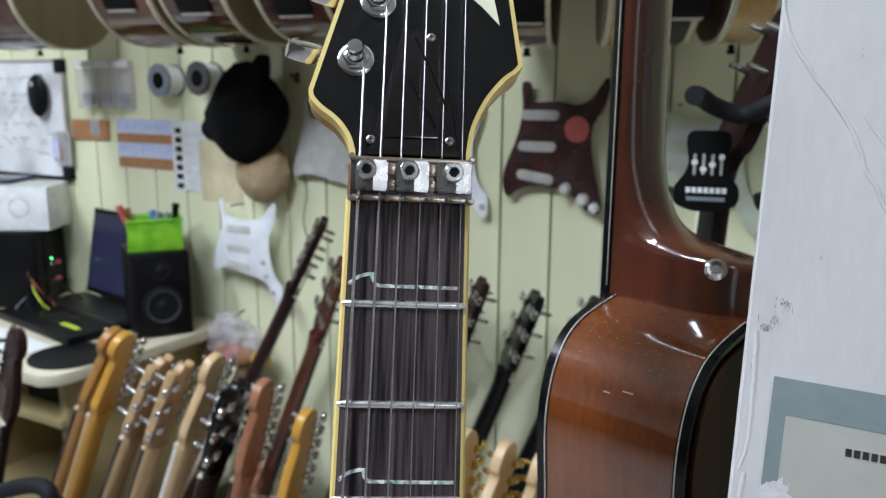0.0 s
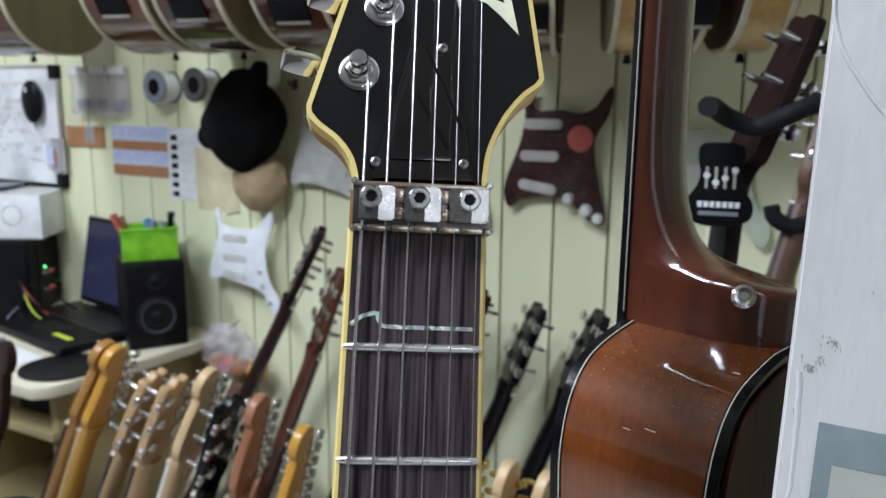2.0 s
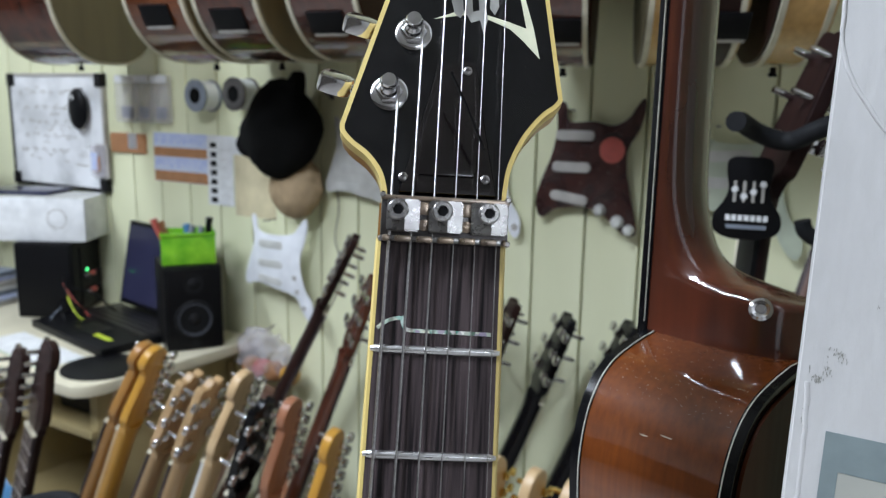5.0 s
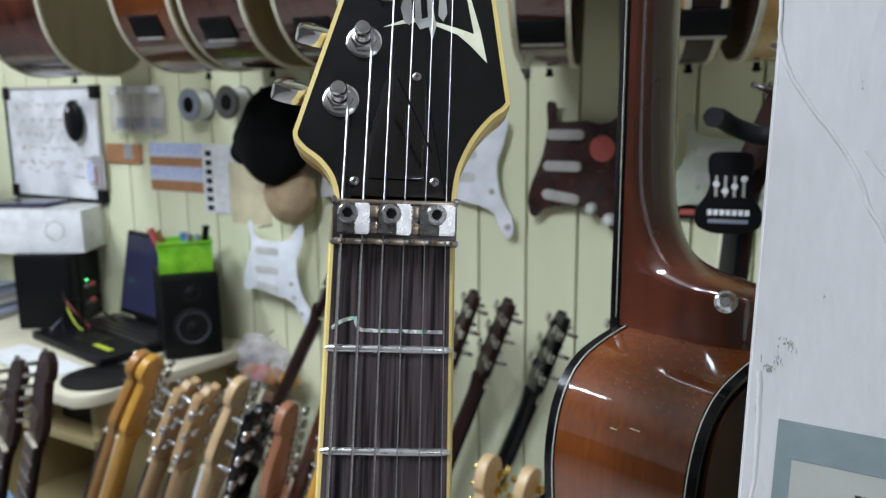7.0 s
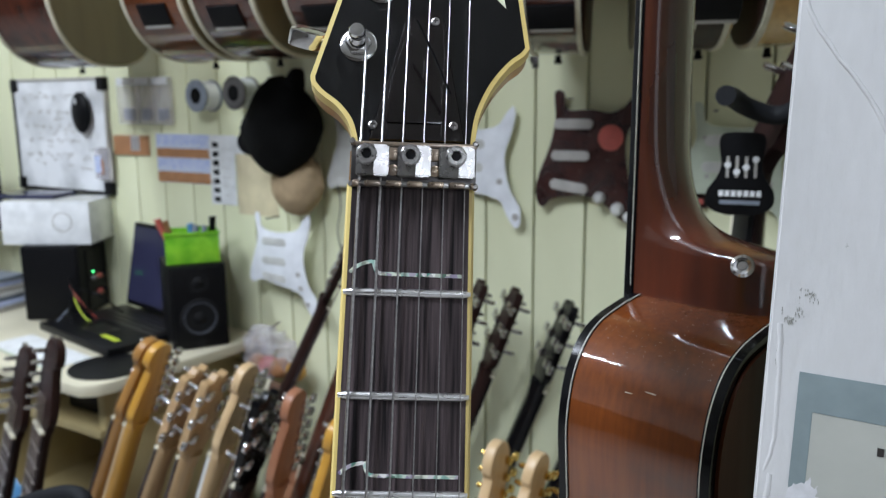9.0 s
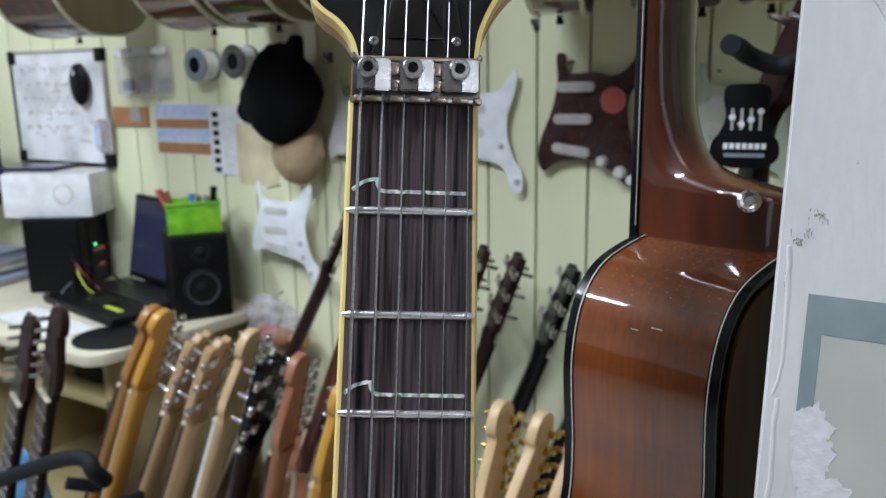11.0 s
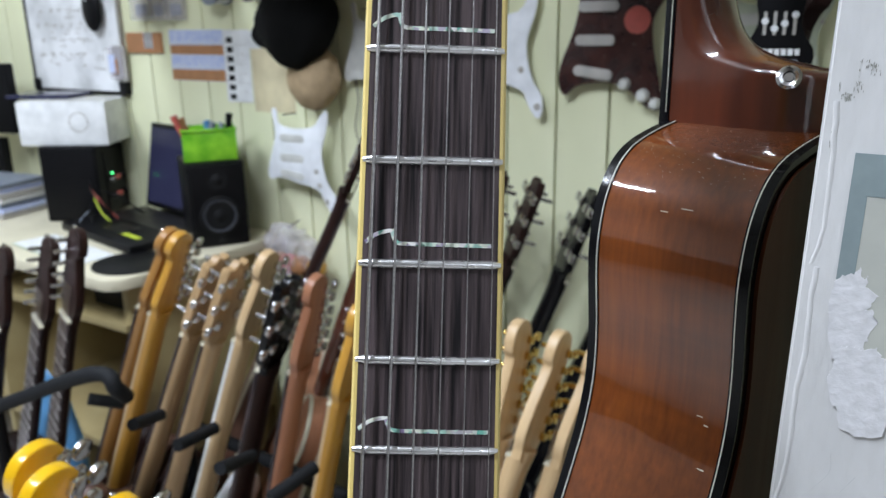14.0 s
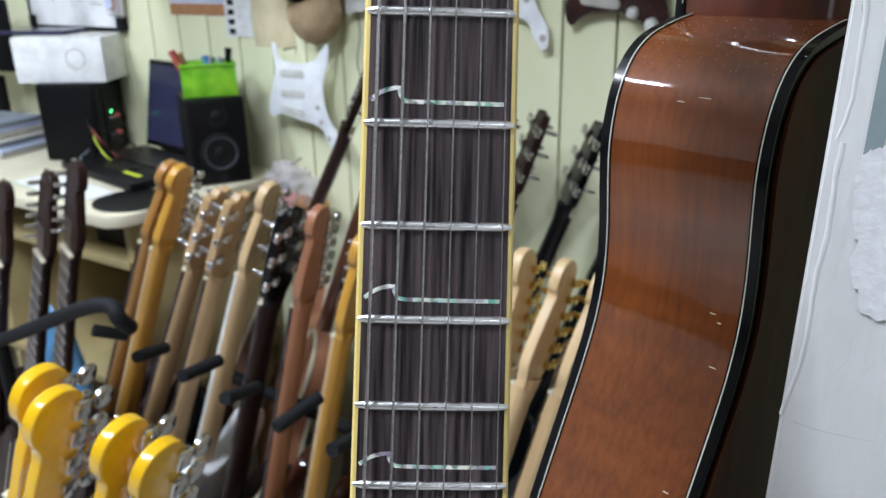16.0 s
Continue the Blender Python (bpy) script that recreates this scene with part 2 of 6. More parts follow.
def abalone():
    m = mat("abalone_shell", (0.6, 0.66, 0.55), 0.15, scale=300, coat=0.4)
    nt = m.node_tree
    n, l = nt.nodes, nt.links
    v = n.new("ShaderNodeTexVoronoi")
    v.inputs["Scale"].default_value = 520
    tc = n.new("ShaderNodeTexCoord")
    l.new(tc.outputs["Object"], v.inputs["Vector"])
    r = n.new("ShaderNodeValToRGB")
    for p, c in ((0.0, (0.06, 0.14, 0.10, 1)), (0.25, (0.85, 0.86, 0.74, 1)), (0.45, (0.15, 0.42, 0.34, 1)), (0.6, (0.92, 0.90, 0.84, 1)), (0.8, (0.22, 0.17, 0.30, 1)), (1.0, (0.85, 0.88, 0.70, 1))):
        e = r.color_ramp.elements.new(p) if p not in (0.0, 1.0) else r.color_ramp.elements[0 if p == 0.0 else -1]
        e.color = c
    sep = n.new("ShaderNodeSeparateColor")
    l.new(v.outputs["Color"], sep.inputs[0])
    l.new(sep.outputs[0], r.inputs[0])
    l.new(r.outputs[0], n["Principled BSDF"].inputs["Base Color"])
    return m


M["abalone"] = abalone()


# ---------------------------------------------------------------- mesh helpers
def link(name, bm, material, parent=None, label="", smooth=False, m=None):
    bmesh.ops.recalc_face_normals(bm, faces=bm.faces)
    if smooth:
        for f in bm.faces:
            f.smooth = True
    me = bpy.data.meshes.new(name)
    bm.to_mesh(me)
    bm.free()
    if smooth:
        me.set_sharp_from_angle(angle=radians(38))
    me.materials.append(M[material] if isinstance(material, str) else material)
    ob = new(name, me)
    if parent is not None:
        ob.parent = parent
    if m is not None:
        ob.matrix_basis = m
    if label:
        ob["label"] = label
    return ob


def part(name, bm, material, parent, label="", smooth=True):
    return link(name, bm, material, parent, label, smooth)


def thing(name, m, label, category, group="", kind=""):
    ob = new(name)
    ob.empty_display_size = 0.05
    ob.matrix_basis = m
    return tagged(ob, label, category, group, kind)


def box(bm, c, s, bevel=0.0, m=None, seg=2):
    r = bmesh.ops.create_cube(bm, size=1.0)
    vs = r["verts"]
    for v in vs:
        v.co = Vector((c[0] + v.co.x * s[0], c[1] + v.co.y * s[1], c[2] + v.co.z * s[2]))
    if m is not None:
        bmesh.ops.transform(bm, matrix=m, verts=vs)
    if bevel:
        es = list({e for v in vs for e in v.link_edges})
        bmesh.ops.bevel(bm, geom=es, offset=bevel, segments=seg, affect="EDGES", profile=0.6)
    return bm


def boxm(c, s, bevel=0.0, m=None):
    return box(bmesh.new(), c, s, bevel, m)


def lathe(bm, profile, seg=24, m=None):
    """Turns (radius, height) pairs about z."""
    rings = []
    for r, h in profile:
        rings.append([bm.verts.new((r * math.cos(2 * math.pi * i / seg), r * math.sin(2 * math.pi * i / seg), h)) for i in range(seg)])
    for a, b in zip(rings, rings[1:]):
        for i in range(seg):
            bm.faces.new((a[i], a[(i + 1) % seg], b[(i + 1) % seg], b[i]))
    bm.faces.new(rings[0])
    bm.faces.new(rings[-1])
    if m is not None:
        bmesh.ops.transform(bm, matrix=m, verts=[v for r in rings for v in r])
    return bm


def ring(bm, profile, seg=32, m=None):
    """Turns a closed outline of (radius, height) pairs about z: an open-centred ring."""
    rings = [[bm.verts.new((r * math.cos(2 * math.pi * i / seg), r * math.sin(2 * math.pi * i / seg), h)) for i in range(seg)] for r, h in profile]
    for k in range(len(rings)):
        a, b = rings[k], rings[(k + 1) % len(rings)]
        for i in range(seg):
            bm.faces.new((a[i], a[(i + 1) % seg], b[(i + 1) % seg], b[i]))
    if m is not None:
        bmesh.ops.transform(bm, matrix=m, verts=[v for r in rings for v in r])
    return bm


def spline(pts, n=8, closed=False):
    """A smooth line through 2D or 3D points."""
    p = [Vector((*q, 0.0)) if len(q) == 2 else Vector(q) for q in pts]
    out = []
    k = len(p)
    for i in range(k if closed else k - 1):
        a, b, c, d = (p[(i - 1) % k], p[i], p[(i + 1) % k], p[(i + 2) % k]) if closed else (p[max(i - 1, 0)], p[i], p[i + 1], p[min(i + 2, k - 1)])
        for j in range(n):
            t = j / n
            out.append(0.5 * ((2 * b) + (c - a) * t + (2 * a - 5 * b + 4 * c - d) * t * t + (3 * b - a - 3 * c + d) * t ** 3))
    if not closed:
        out.append(p[-1])
    return out


def slab(bm, outline, y0, y1, bevel=0.0, m=None, seg=2):
    """A plate: outline in (x, z), from y0 to y1."""
    a = [bm.verts.new((q[0], y0, q[1])) for q in outline]
    f = bm.faces.new(a)
    r = bmesh.ops.extrude_face_region(bm, geom=[f])
    vs = [v for v in r["geom"] if isinstance(v, bmesh.types.BMVert)]
    bmesh.ops.translate(bm, vec=(0, y1 - y0, 0), verts=vs)
    if m is not None:
        bmesh.ops.transform(bm, matrix=m, verts=a + vs)
    if bevel:
        es = [e for e in {e for v in a + vs for e in v.link_edges} if len({q in a for q in e.verts}) == 1]
        bmesh.ops.bevel(bm, geom=es, offset=bevel, segments=seg, affect="EDGES", profile=0.6)
    return bm


def tube(bm, pts, radius, seg=8, r_end=None, caps=True):
    """A round bar along a line of points."""
    pts = [Vector(p) for p in pts]
    rings = []
    prev = None
    for i, p in enumerate(pts):
        d = (pts[min(i + 1, len(pts) - 1)] - pts[max(i - 1, 0)]).normalized()
        side = d.orthogonal().normalized() if prev is None else (prev - d * prev.dot(d)).normalized()
        prev = side
        up = d.cross(side)
        r = radius if r_end is None else radius + (r_end - radius) * i / (len(pts) - 1)
        rings.append([bm.verts.new(p + side * r * math.cos(2 * math.pi * k / seg) + up * r * math.sin(2 * math.pi * k / seg)) for k in range(seg)])
    for a, b in zip(rings, rings[1:]):
        for k in range(seg):
            bm.faces.new((a[k], a[(k + 1) % seg], b[(k + 1) % seg], b[k]))
    if caps:
        bm.faces.new(rings[0])
        bm.faces.new(rings[-1])
    return bm


def ribbon(bm, line, half, y0, y1):
    """A flat strip of half width 'half' along a line of (x, z) points, from depth y0 to y1."""
    line = [Vector((q[0], q[1])) for q in line]
    left, right = [], []
    for i, q in enumerate(line):
        d = (line[min(i + 1, len(line) - 1)] - line[max(i - 1, 0)]).normalized()
        nrm = Vector((-d.y, d.x)) * half
        left.append(q + nrm)
        right.append(q - nrm)
    rows = []
    for a, b in zip(left, right):
        rows.append([bm.verts.new((a.x, y0, a.y)), bm.verts.new((b.x, y0, b.y)), bm.verts.new((b.x, y1, b.y)), bm.verts.new((a.x, y1, a.y))])
    for a, b in zip(rows, rows[1:]):
        for k in range(4):
            bm.faces.new((a[k], a[(k + 1) % 4], b[(k + 1) % 4], b[k]))
    bm.faces.new(rows[0])
    bm.faces.new(rows[-1])
    return bm


RX90 = pose(0, 0, 0, 90)      # turns z to -y: things that stand out towards the viewer of a face


# ---------------------------------------------------------------- the room
U0, U1, O1 = -2.6, 4.0, 5.0


def room():
    floor = link("floor", boxm(((U0 + U1) / 2, -O1 / 2, FLOOR - 0.05), (U1 - U0 + 0.2, O1 + 0.2, 0.1)), "floor", m=WALL)
    tagged(floor, "pale grey tiled shop floor", "floor", kind="structure")
    ceil = link("ceiling", boxm(((U0 + U1) / 2, -O1 / 2, CEIL + 0.05), (U1 - U0 + 0.2, O1 + 0.2, 0.1)), "white_wall", m=WALL)
    tagged(ceil, "plain white painted ceiling", "ceiling", kind="structure")
    back = link("wall_north", boxm(((U0 + U1) / 2, 0.062, (FLOOR + CEIL) / 2), (U1 - U0, 0.10, CEIL - FLOOR)), "groove", m=WALL)
    tagged(back, "pale green tongue and groove panelled wall", "wall", kind="structure")
    me = None
    w = 0.1055
    k0 = int((U0 - 0.127) / w)
    u = 0.127 + k0 * w
    while u < U1:
        if me is None:
            pl = link("plank", boxm((w / 2, 0.005, (FLOOR + CEIL) / 2), (w - 0.0045, 0.012, CEIL - FLOOR - 0.01), 0.0022), "plank", back)
            me = pl.data
        else:
            pl = new("plank", me)
            pl.parent = back
        pl.location = (u, 0, 0)
        u += w
    for nm, c, s in (("wall_west", (U0 - 0.05, -O1 / 2, 0), (0.1, O1 + 0.2, 0)), ("wall_east", (U1 + 0.05, -O1 / 2, 0), (0.1, O1 + 0.2, 0)), ("wall_south", ((U0 + U1) / 2, -O1 - 0.05, 0), (U1 - U0, 0.1, 0))):
        wl = link(nm, boxm((c[0], c[1], (FLOOR + CEIL) / 2), (s[0], s[1], CEIL - FLOOR)), {"wall_east": "white_wall", "wall_west": "white_wall"}.get(nm, "dim_wall"), m=WALL)
        tagged(wl, "plain painted shop wall", "wall", kind="structure")
    # out of view: added so the acoustic's lacquer mirrors something dark below 1.05
    low = link("wainscot", boxm((U0 + 0.015, -O1 / 2, (FLOOR + 1.05) / 2), (0.03, O1, 1.05 - FLOOR), 0.004), "dim_wall", m=WALL)
    tagged(low, "unseen dark panel added low on the wall to darken reflections", "panelling", kind="structure")


room()

for u, o, turn, watts in TUBES:
    tl = thing("ceiling_light", at_wall(u, o, CEIL, turn), "white fluorescent tube fitting on the ceiling", "light", "ceiling tube lights")
    part("housing", boxm((0, 0, -0.025), (1.25, 0.08, 0.05), 0.006), "white_plastic", tl)
    part("tube", tube(bmesh.new(), [(-0.6, 0, -0.062), (0.6, 0, -0.062)], 0.012, 12), "tube", tl, "lit white tube")


def column():
    c = thing("pillar", at_wall(0.716, 1.092, FLOOR), "white painted board pillar with brushy glossy paint and chipped edge", "pillar", kind="structure")
    bm = bmesh.new()
    box(bm, (0.20, 0.028, (CEIL - FLOOR) / 2), (0.40, 0.056, CEIL - FLOOR))
    es = [e for e in bm.edges if abs(e.verts[0].co.z - e.verts[1].co.z) > 1]
    bmesh.ops.bevel(bm, geom=es, offset=0.0012, segments=3, affect="EDGES")
    for v in bm.verts:                         # slightly out of plumb
        v.co.x += 0.019 * (v.co.z + FLOOR - 1.35)
    part("board", bm, "column", c)
    # runs of thick paint down the face, and ridges along the edge
    runs = (((0.0034, 1.520), (0.0031, 1.4842), (0.0033, 1.4743), (0.0052, 1.4655), (0.0077, 1.4595), (0.0162, 1.4464), (0.0235, 1.4373), (0.0305, 1.4268), (0.0345, 1.4180), (0.0375, 1.4105), (0.0411, 1.4055), (0.047, 1.393), (0.056, 1.377)),
            ((0.0337, 1.4329), (0.0376, 1.4275), (0.0417, 1.4224), (0.050, 1.412)),
            ((0.0040, 1.347), (0.0048, 1.330), (0.0050, 1.312), (0.0046, 1.298), (0.0034, 1.291), (0.0018, 1.286)),
            ((0.0040, 1.285), (0.0034, 1.2724), (0.0039, 1.2496), (0.0022, 1.2318), (0.0020, 1.2038), (0.0004, 1.188), (-0.0020, 1.1755), (-0.0030, 1.1695)),
            ((0.0174, 1.2092), (0.0177, 1.2007), (0.0120, 1.191), (0.0070, 1.183), (0.0052, 1.169), (0.0065, 1.1573), (0.0094, 1.1366), (0.010, 1.10)),
            ((0.0271, 1.2018), (0.0204, 1.1885), (0.0164, 1.1723)),
            ((0.0021, 1.1677), (0.0128, 1.1666), (0.035, 1.1681)))
    for k, r in enumerate(runs):
        line = spline([(x, 0.0002, zz - FLOOR) for x, zz in r], 6)
        bm = tube(bmesh.new(), line, (0.0008, 0.0007, 0.0011, 0.0011, 0.00022, 0.00022, 0.00035)[k], 10, (0.0009, 0.0006, 0.0006, 0.0008, 0.00018, 0.00018, 0.0002)[k])
        for v in bm.verts:                     # flattened, wavering ridges
            v.co.y = v.co.y * ((0.95, 0.8, 0.42, 0.42)[k] + 0.25 * noise.noise(v.co * 90)) if k < 4 else v.co.y * 0.5
            v.co.x += 0.0005 * noise.noise(v.co * 160) if k < 4 else 0.0
        part("paint_run" if k < 4 else "hairline_mark", bm, "column" if k < 4 else "faint_mark", c)
    # scuffs: short dark strokes caught in the brush marks
    rnd = random.Random(4)
    for cx0, cz, n, sx, sz in ((0.0135, 1.3590, 26, 0.0022, 0.0022), (0.0100, 1.3535, 18, 0.0016, 0.0030), (0.0075, 1.3485, 26, 0.0014, 0.0014), (0.0040, 1.3330, 8, 0.0010, 0.0020), (0.0045, 1.3520, 4, 0.0004, 0.001), (0.0243, 1.3790, 3, 0.0003, 0.0012), (0.0310, 1.4548, 3, 0.0003, 0.001), (0.0036, 1.2800, 2, 0.0002, 0.0012)):
        for i in range(n):
            x, zz = cx0 + rnd.gauss(0, sx * 0.7), cz - FLOOR + rnd.gauss(0, sz * 0.7)
            if x < 0.0032:
                continue
            a = rnd.uniform(0.00012, 0.00028)
            part("scuff", boxm((x, -0.00005, zz), (a, 0.0002, a * rnd.uniform(2, 5))), "scuff", c)


column()


def poster():
    p = thing("poster", at_wall(0.716, 1.0925, 0), "torn faded notice with grey border stuck on the pillar", "poster")
    rnd = random.Random(2)
    part("sheet", slab(bmesh.new(), [(0.0178, 1.3137), (0.115, 1.3122), (0.115, 1.232), (0.032, 1.236), (0.020, 1.262), (0.0172, 1.284)], -0.0002, 0.0), "paper_beige", p)
    part("border", slab(bmesh.new(), [(0.0122, 1.3292), (0.115, 1.3280), (0.115, 1.3124), (0.0178, 1.3139), (0.0172, 1.284), (0.0112, 1.2815)], -0.0003, 0.0), "paper_grey", p, "grey border print", smooth=False)
    # ragged white backing where the paper was ripped off
    for edge in (((0.0106, 1.2800), (0.0130, 1.2835), (0.0165, 1.2842), (0.0190, 1.2872), (0.0200, 1.2830), (0.0215, 1.2842), (0.0212, 1.2800), (0.0255, 1.2772), (0.0238, 1.2735), (0.0222, 1.2712), (0.0250, 1.2715), (0.0242, 1.2680), (0.0272, 1.2672), (0.0256, 1.2630), (0.0238, 1.2585), (0.0225, 1.2530), (0.0190, 1.2500), (0.0130, 1.2500), (0.0102, 1.2620)),
                 ((0.0150, 1.2555), (0.0235, 1.2550), (0.0280, 1.2575), (0.0300, 1.2540), (0.0330, 1.2535), (0.0320, 1.2480), (0.0350, 1.2440), (0.0345, 1.2380), (0.036, 1.230), (0.034, 1.222), (0.026, 1.219), (0.0190, 1.2215), (0.0165, 1.2300), (0.0140, 1.2330), (0.0130, 1.2420))):
        pts = []
        k = len(edge)
        for i in range(k):
            q0, q1 = Vector(edge[i]), Vector(edge[(i + 1) % k])
            for j in range(4):
                q = q0.lerp(q1, j / 4)
                pts.append((q.x + rnd.uniform(-0.0006, 0.0006), q.y + rnd.uniform(-0.0006, 0.0006)))
        part("torn_paper", slab(bmesh.new(), pts, -0.00028 - 0.00003 * len(p.children), -0.0001), "torn", p, "rough torn white paper backing", smooth=False)
    # heading that cannot be kept, as plain bars
    for i in range(8):
        part("print_bar", boxm((0.0415 + i * 0.0030, -0.0003, 1.3030), (0.0022, 0.0003, 0.0032)), "screw", p)


poster()


# ---------------------------------------------------------------- the electric guitar in front
NECK = Matrix.Translation((-0.013, 0.274, 1.404)) @ pose(0, 0, 0, 0, 0, 5.5) @ pose(0, 0, 0, -13.4) @ pose(0, 0, 0, 0, 2.5)
SCALE_LEN = 0.648


def fret_at(n):
    return SCALE_LEN * (1 - 2 ** (-n / 12))


def board_w(s):
    return 0.0420 + 0.0309 * s


CX = -0.0011                                  # the board's middle line drifts a little to the left


def cx(s):
    return CX * (s / 0.15)


def electric():
    g = thing("electric_guitar", NECK, "black electric guitar with cream binding and dark rosewood fretboard", "guitar")
    end = 0.492
    # fingerboard with a slight crown
    bm = bmesh.new()
    rows = []
    for i in range(25):
        s = end * i / 24 - 0.0005 * (i == 0)
        h = board_w(s) / 2 - 0.0012
        top = [(cx(s) + h * k / 6, 0.0007 * (k / 6) ** 2, -s) for k in range(-6, 7)]
        rows.append([bm.verts.new(q) for q in top] + [bm.verts.new((cx(s) + h, 0.006, -s)), bm.verts.new((cx(s) - h, 0.006, -s))])
    for a, b in zip(rows, rows[1:]):
        for k in range(len(a)):
            bm.faces.new((a[k], a[(k + 1) % len(a)], b[(k + 1) % len(b)], b[k]))
    bm.faces.new(rows[0])
    bm.faces.new(rows[-1])
    part("fretboard", bm, "rosewood", g, "dark streaked rosewood fretboard")
    for sg in (-1, 1):
        bm = bmesh.new()
        rows = []
        for i in range(13):
            s = end * i / 12
            h = board_w(s) / 2
            c = cx(s)
            rows.append([bm.verts.new((c + sg * x, y, -s)) for x, y in ((h - 0.0012, 0.0006), (h - 0.0002, 0.0008), (h + 0.0006, 0.0018), (h + 0.0007, 0.006), (h - 0.0012, 0.006))])
        for a, b in zip(rows, rows[1:]):
            for k in range(5):
                bm.faces.new((a[k], a[(k + 1) % 5], b[(k + 1) % 5], b[k]))
        part("binding", bm, "cream", g, "aged cream edge binding")
    # neck back
    bm = bmesh.new()
    rows = []
    for i in range(11):
        s = -0.012 + (end + 0.012) * i / 10
        h = board_w(max(s, 0)) / 2 + 0.0002
        rows.append([bm.verts.new((cx(s) + h * math.cos(a), 0.006 + 0.0135 * math.sin(a) ** 0.8 if math.sin(a) > 0 else 0.006, -s)) for a in [math.pi * k / 12 for k in range(13)]])
    for a, b in zip(rows, rows[1:]):
        for k in range(13):
            bm.faces.new((a[k], a[(k + 1) % 13], b[(k + 1) % 13], b[k]))
    bm.faces.new(rows[0])
    bm.faces.new(rows[-1])
    part("neck", bm, "amber_dark", g, "brown maple neck back")
    # frets
    for n in range(1, 25):
        s = fret_at(n)
        h = board_w(s) / 2 - 0.0002
        bm = bmesh.new()
        prof = [(-0.0014, 0.0003), (-0.00125, -0.0004), (-0.0007, -0.0010), (0.0, -0.0012), (0.0007, -0.0010), (0.00125, -0.0004), (0.0014, 0.0003)]
        rings = []
        for k in range(-8, 9):
            t = k / 8
            x = cx(s) + h * t
            drop = 0.0007 * t * t + (0.0004 if abs(k) == 8 else 0.0)
            q = 0.62 if abs(k) == 8 else 1.0
            rings.append([bm.verts.new((x, y * q + drop, -s + z * q)) for z, y in prof])
        for a, b in zip(rings, rings[1:]):
            for k in range(7):
                bm.faces.new((a[k], a[(k + 1) % 7], b[(k + 1) % 7], b[k]))
        bm.faces.new(rings[0])
        bm.faces.new(rings[-1])
        part("fret", bm, "fret", g)
    # abalone inlays ahead of some frets: a hook and a thin line
    for n in (1, 3, 5, 7, 9, 12, 15, 17):
        s = fret_at(n)
        k = (board_w(s) - 0.004) / 0.042
        zb = -s + 0.0062
        hook = spline([(-0.0208 * k, zb + 0.0004), (-0.0190 * k, zb + 0.0019), (-0.0165 * k, zb + 0.0033), (-0.0128 * k, zb + 0.0042)], 6)
        stem = spline([(-0.0124 * k, zb + 0.0046), (-0.0118 * k, zb + 0.0022), (-0.0108 * k, zb + 0.0006), (-0.0085 * k, zb + 0.0001), (0.0, zb), (0.0195 * k, zb - 0.0002)], 6)
        for nm, line in (("inlay", hook), ("inlay", stem)):
            bm = bmesh.new()
            pts = [(q.x + cx(s), q.y) for q in line]
            ribbon(bm, pts, 0.00062, -0.00012, 0.0004)
            for v in bm.verts:
                v.co.y += 0.0007 * ((v.co.x - cx(s)) / (board_w(s) / 2)) ** 2
            part(nm, bm, "abalone", g, "shimmering abalone shell inlay", smooth=False)
    # strings, nut to bridge: thick wound ones to the left
    gauges = (0.00062, 0.00052, 0.00040, 0.00026, 0.00021, 0.00018)
    for i in range(6):
        x0 = -0.0172 + i * 0.00705
        xb = (-0.0262 + i * 0.0105) + cx(0.63)
        bm = tube(bmesh.new(), [(x0, -0.0014, 0.004), (x0 + (xb - x0) * 0.5, -0.0026, -0.32), (xb, -0.0046, -0.63)], gauges[i] * 0.9, 8)
        part("string", bm, "string", g)
    headstock(g)
    lock_nut(g)
    # the body, below the view, and its bridge end
    body = spline([(0.0, -0.44), (0.05, -0.43), (0.085, -0.36), (0.115, -0.37), (0.135, -0.47), (0.115, -0.57), (0.15, -0.70), (0.135, -0.80), (0.0, -0.845), (-0.135, -0.80), (-0.16, -0.70), (-0.12, -0.57), (-0.145, -0.45), (-0.125, -0.33), (-0.09, -0.32), (-0.06, -0.42)], 6, True)
    part("body", slab(bmesh.new(), [(q.x, q.y) for q in body], 0.008, 0.048, 0.008), "black_gloss", g, "black lacquered body")
    part("bridge", boxm((cx(0.63), 0.002, -0.635), (0.08, 0.012, 0.03), 0.002), "nickel", g)


HEAD = pose(0, 0.004, 0, -11.0)


def head_xz(q):
    """A spot of the headstock face as (x, length up the face)."""
    return q[0], q[1] / math.cos(radians(11.0))


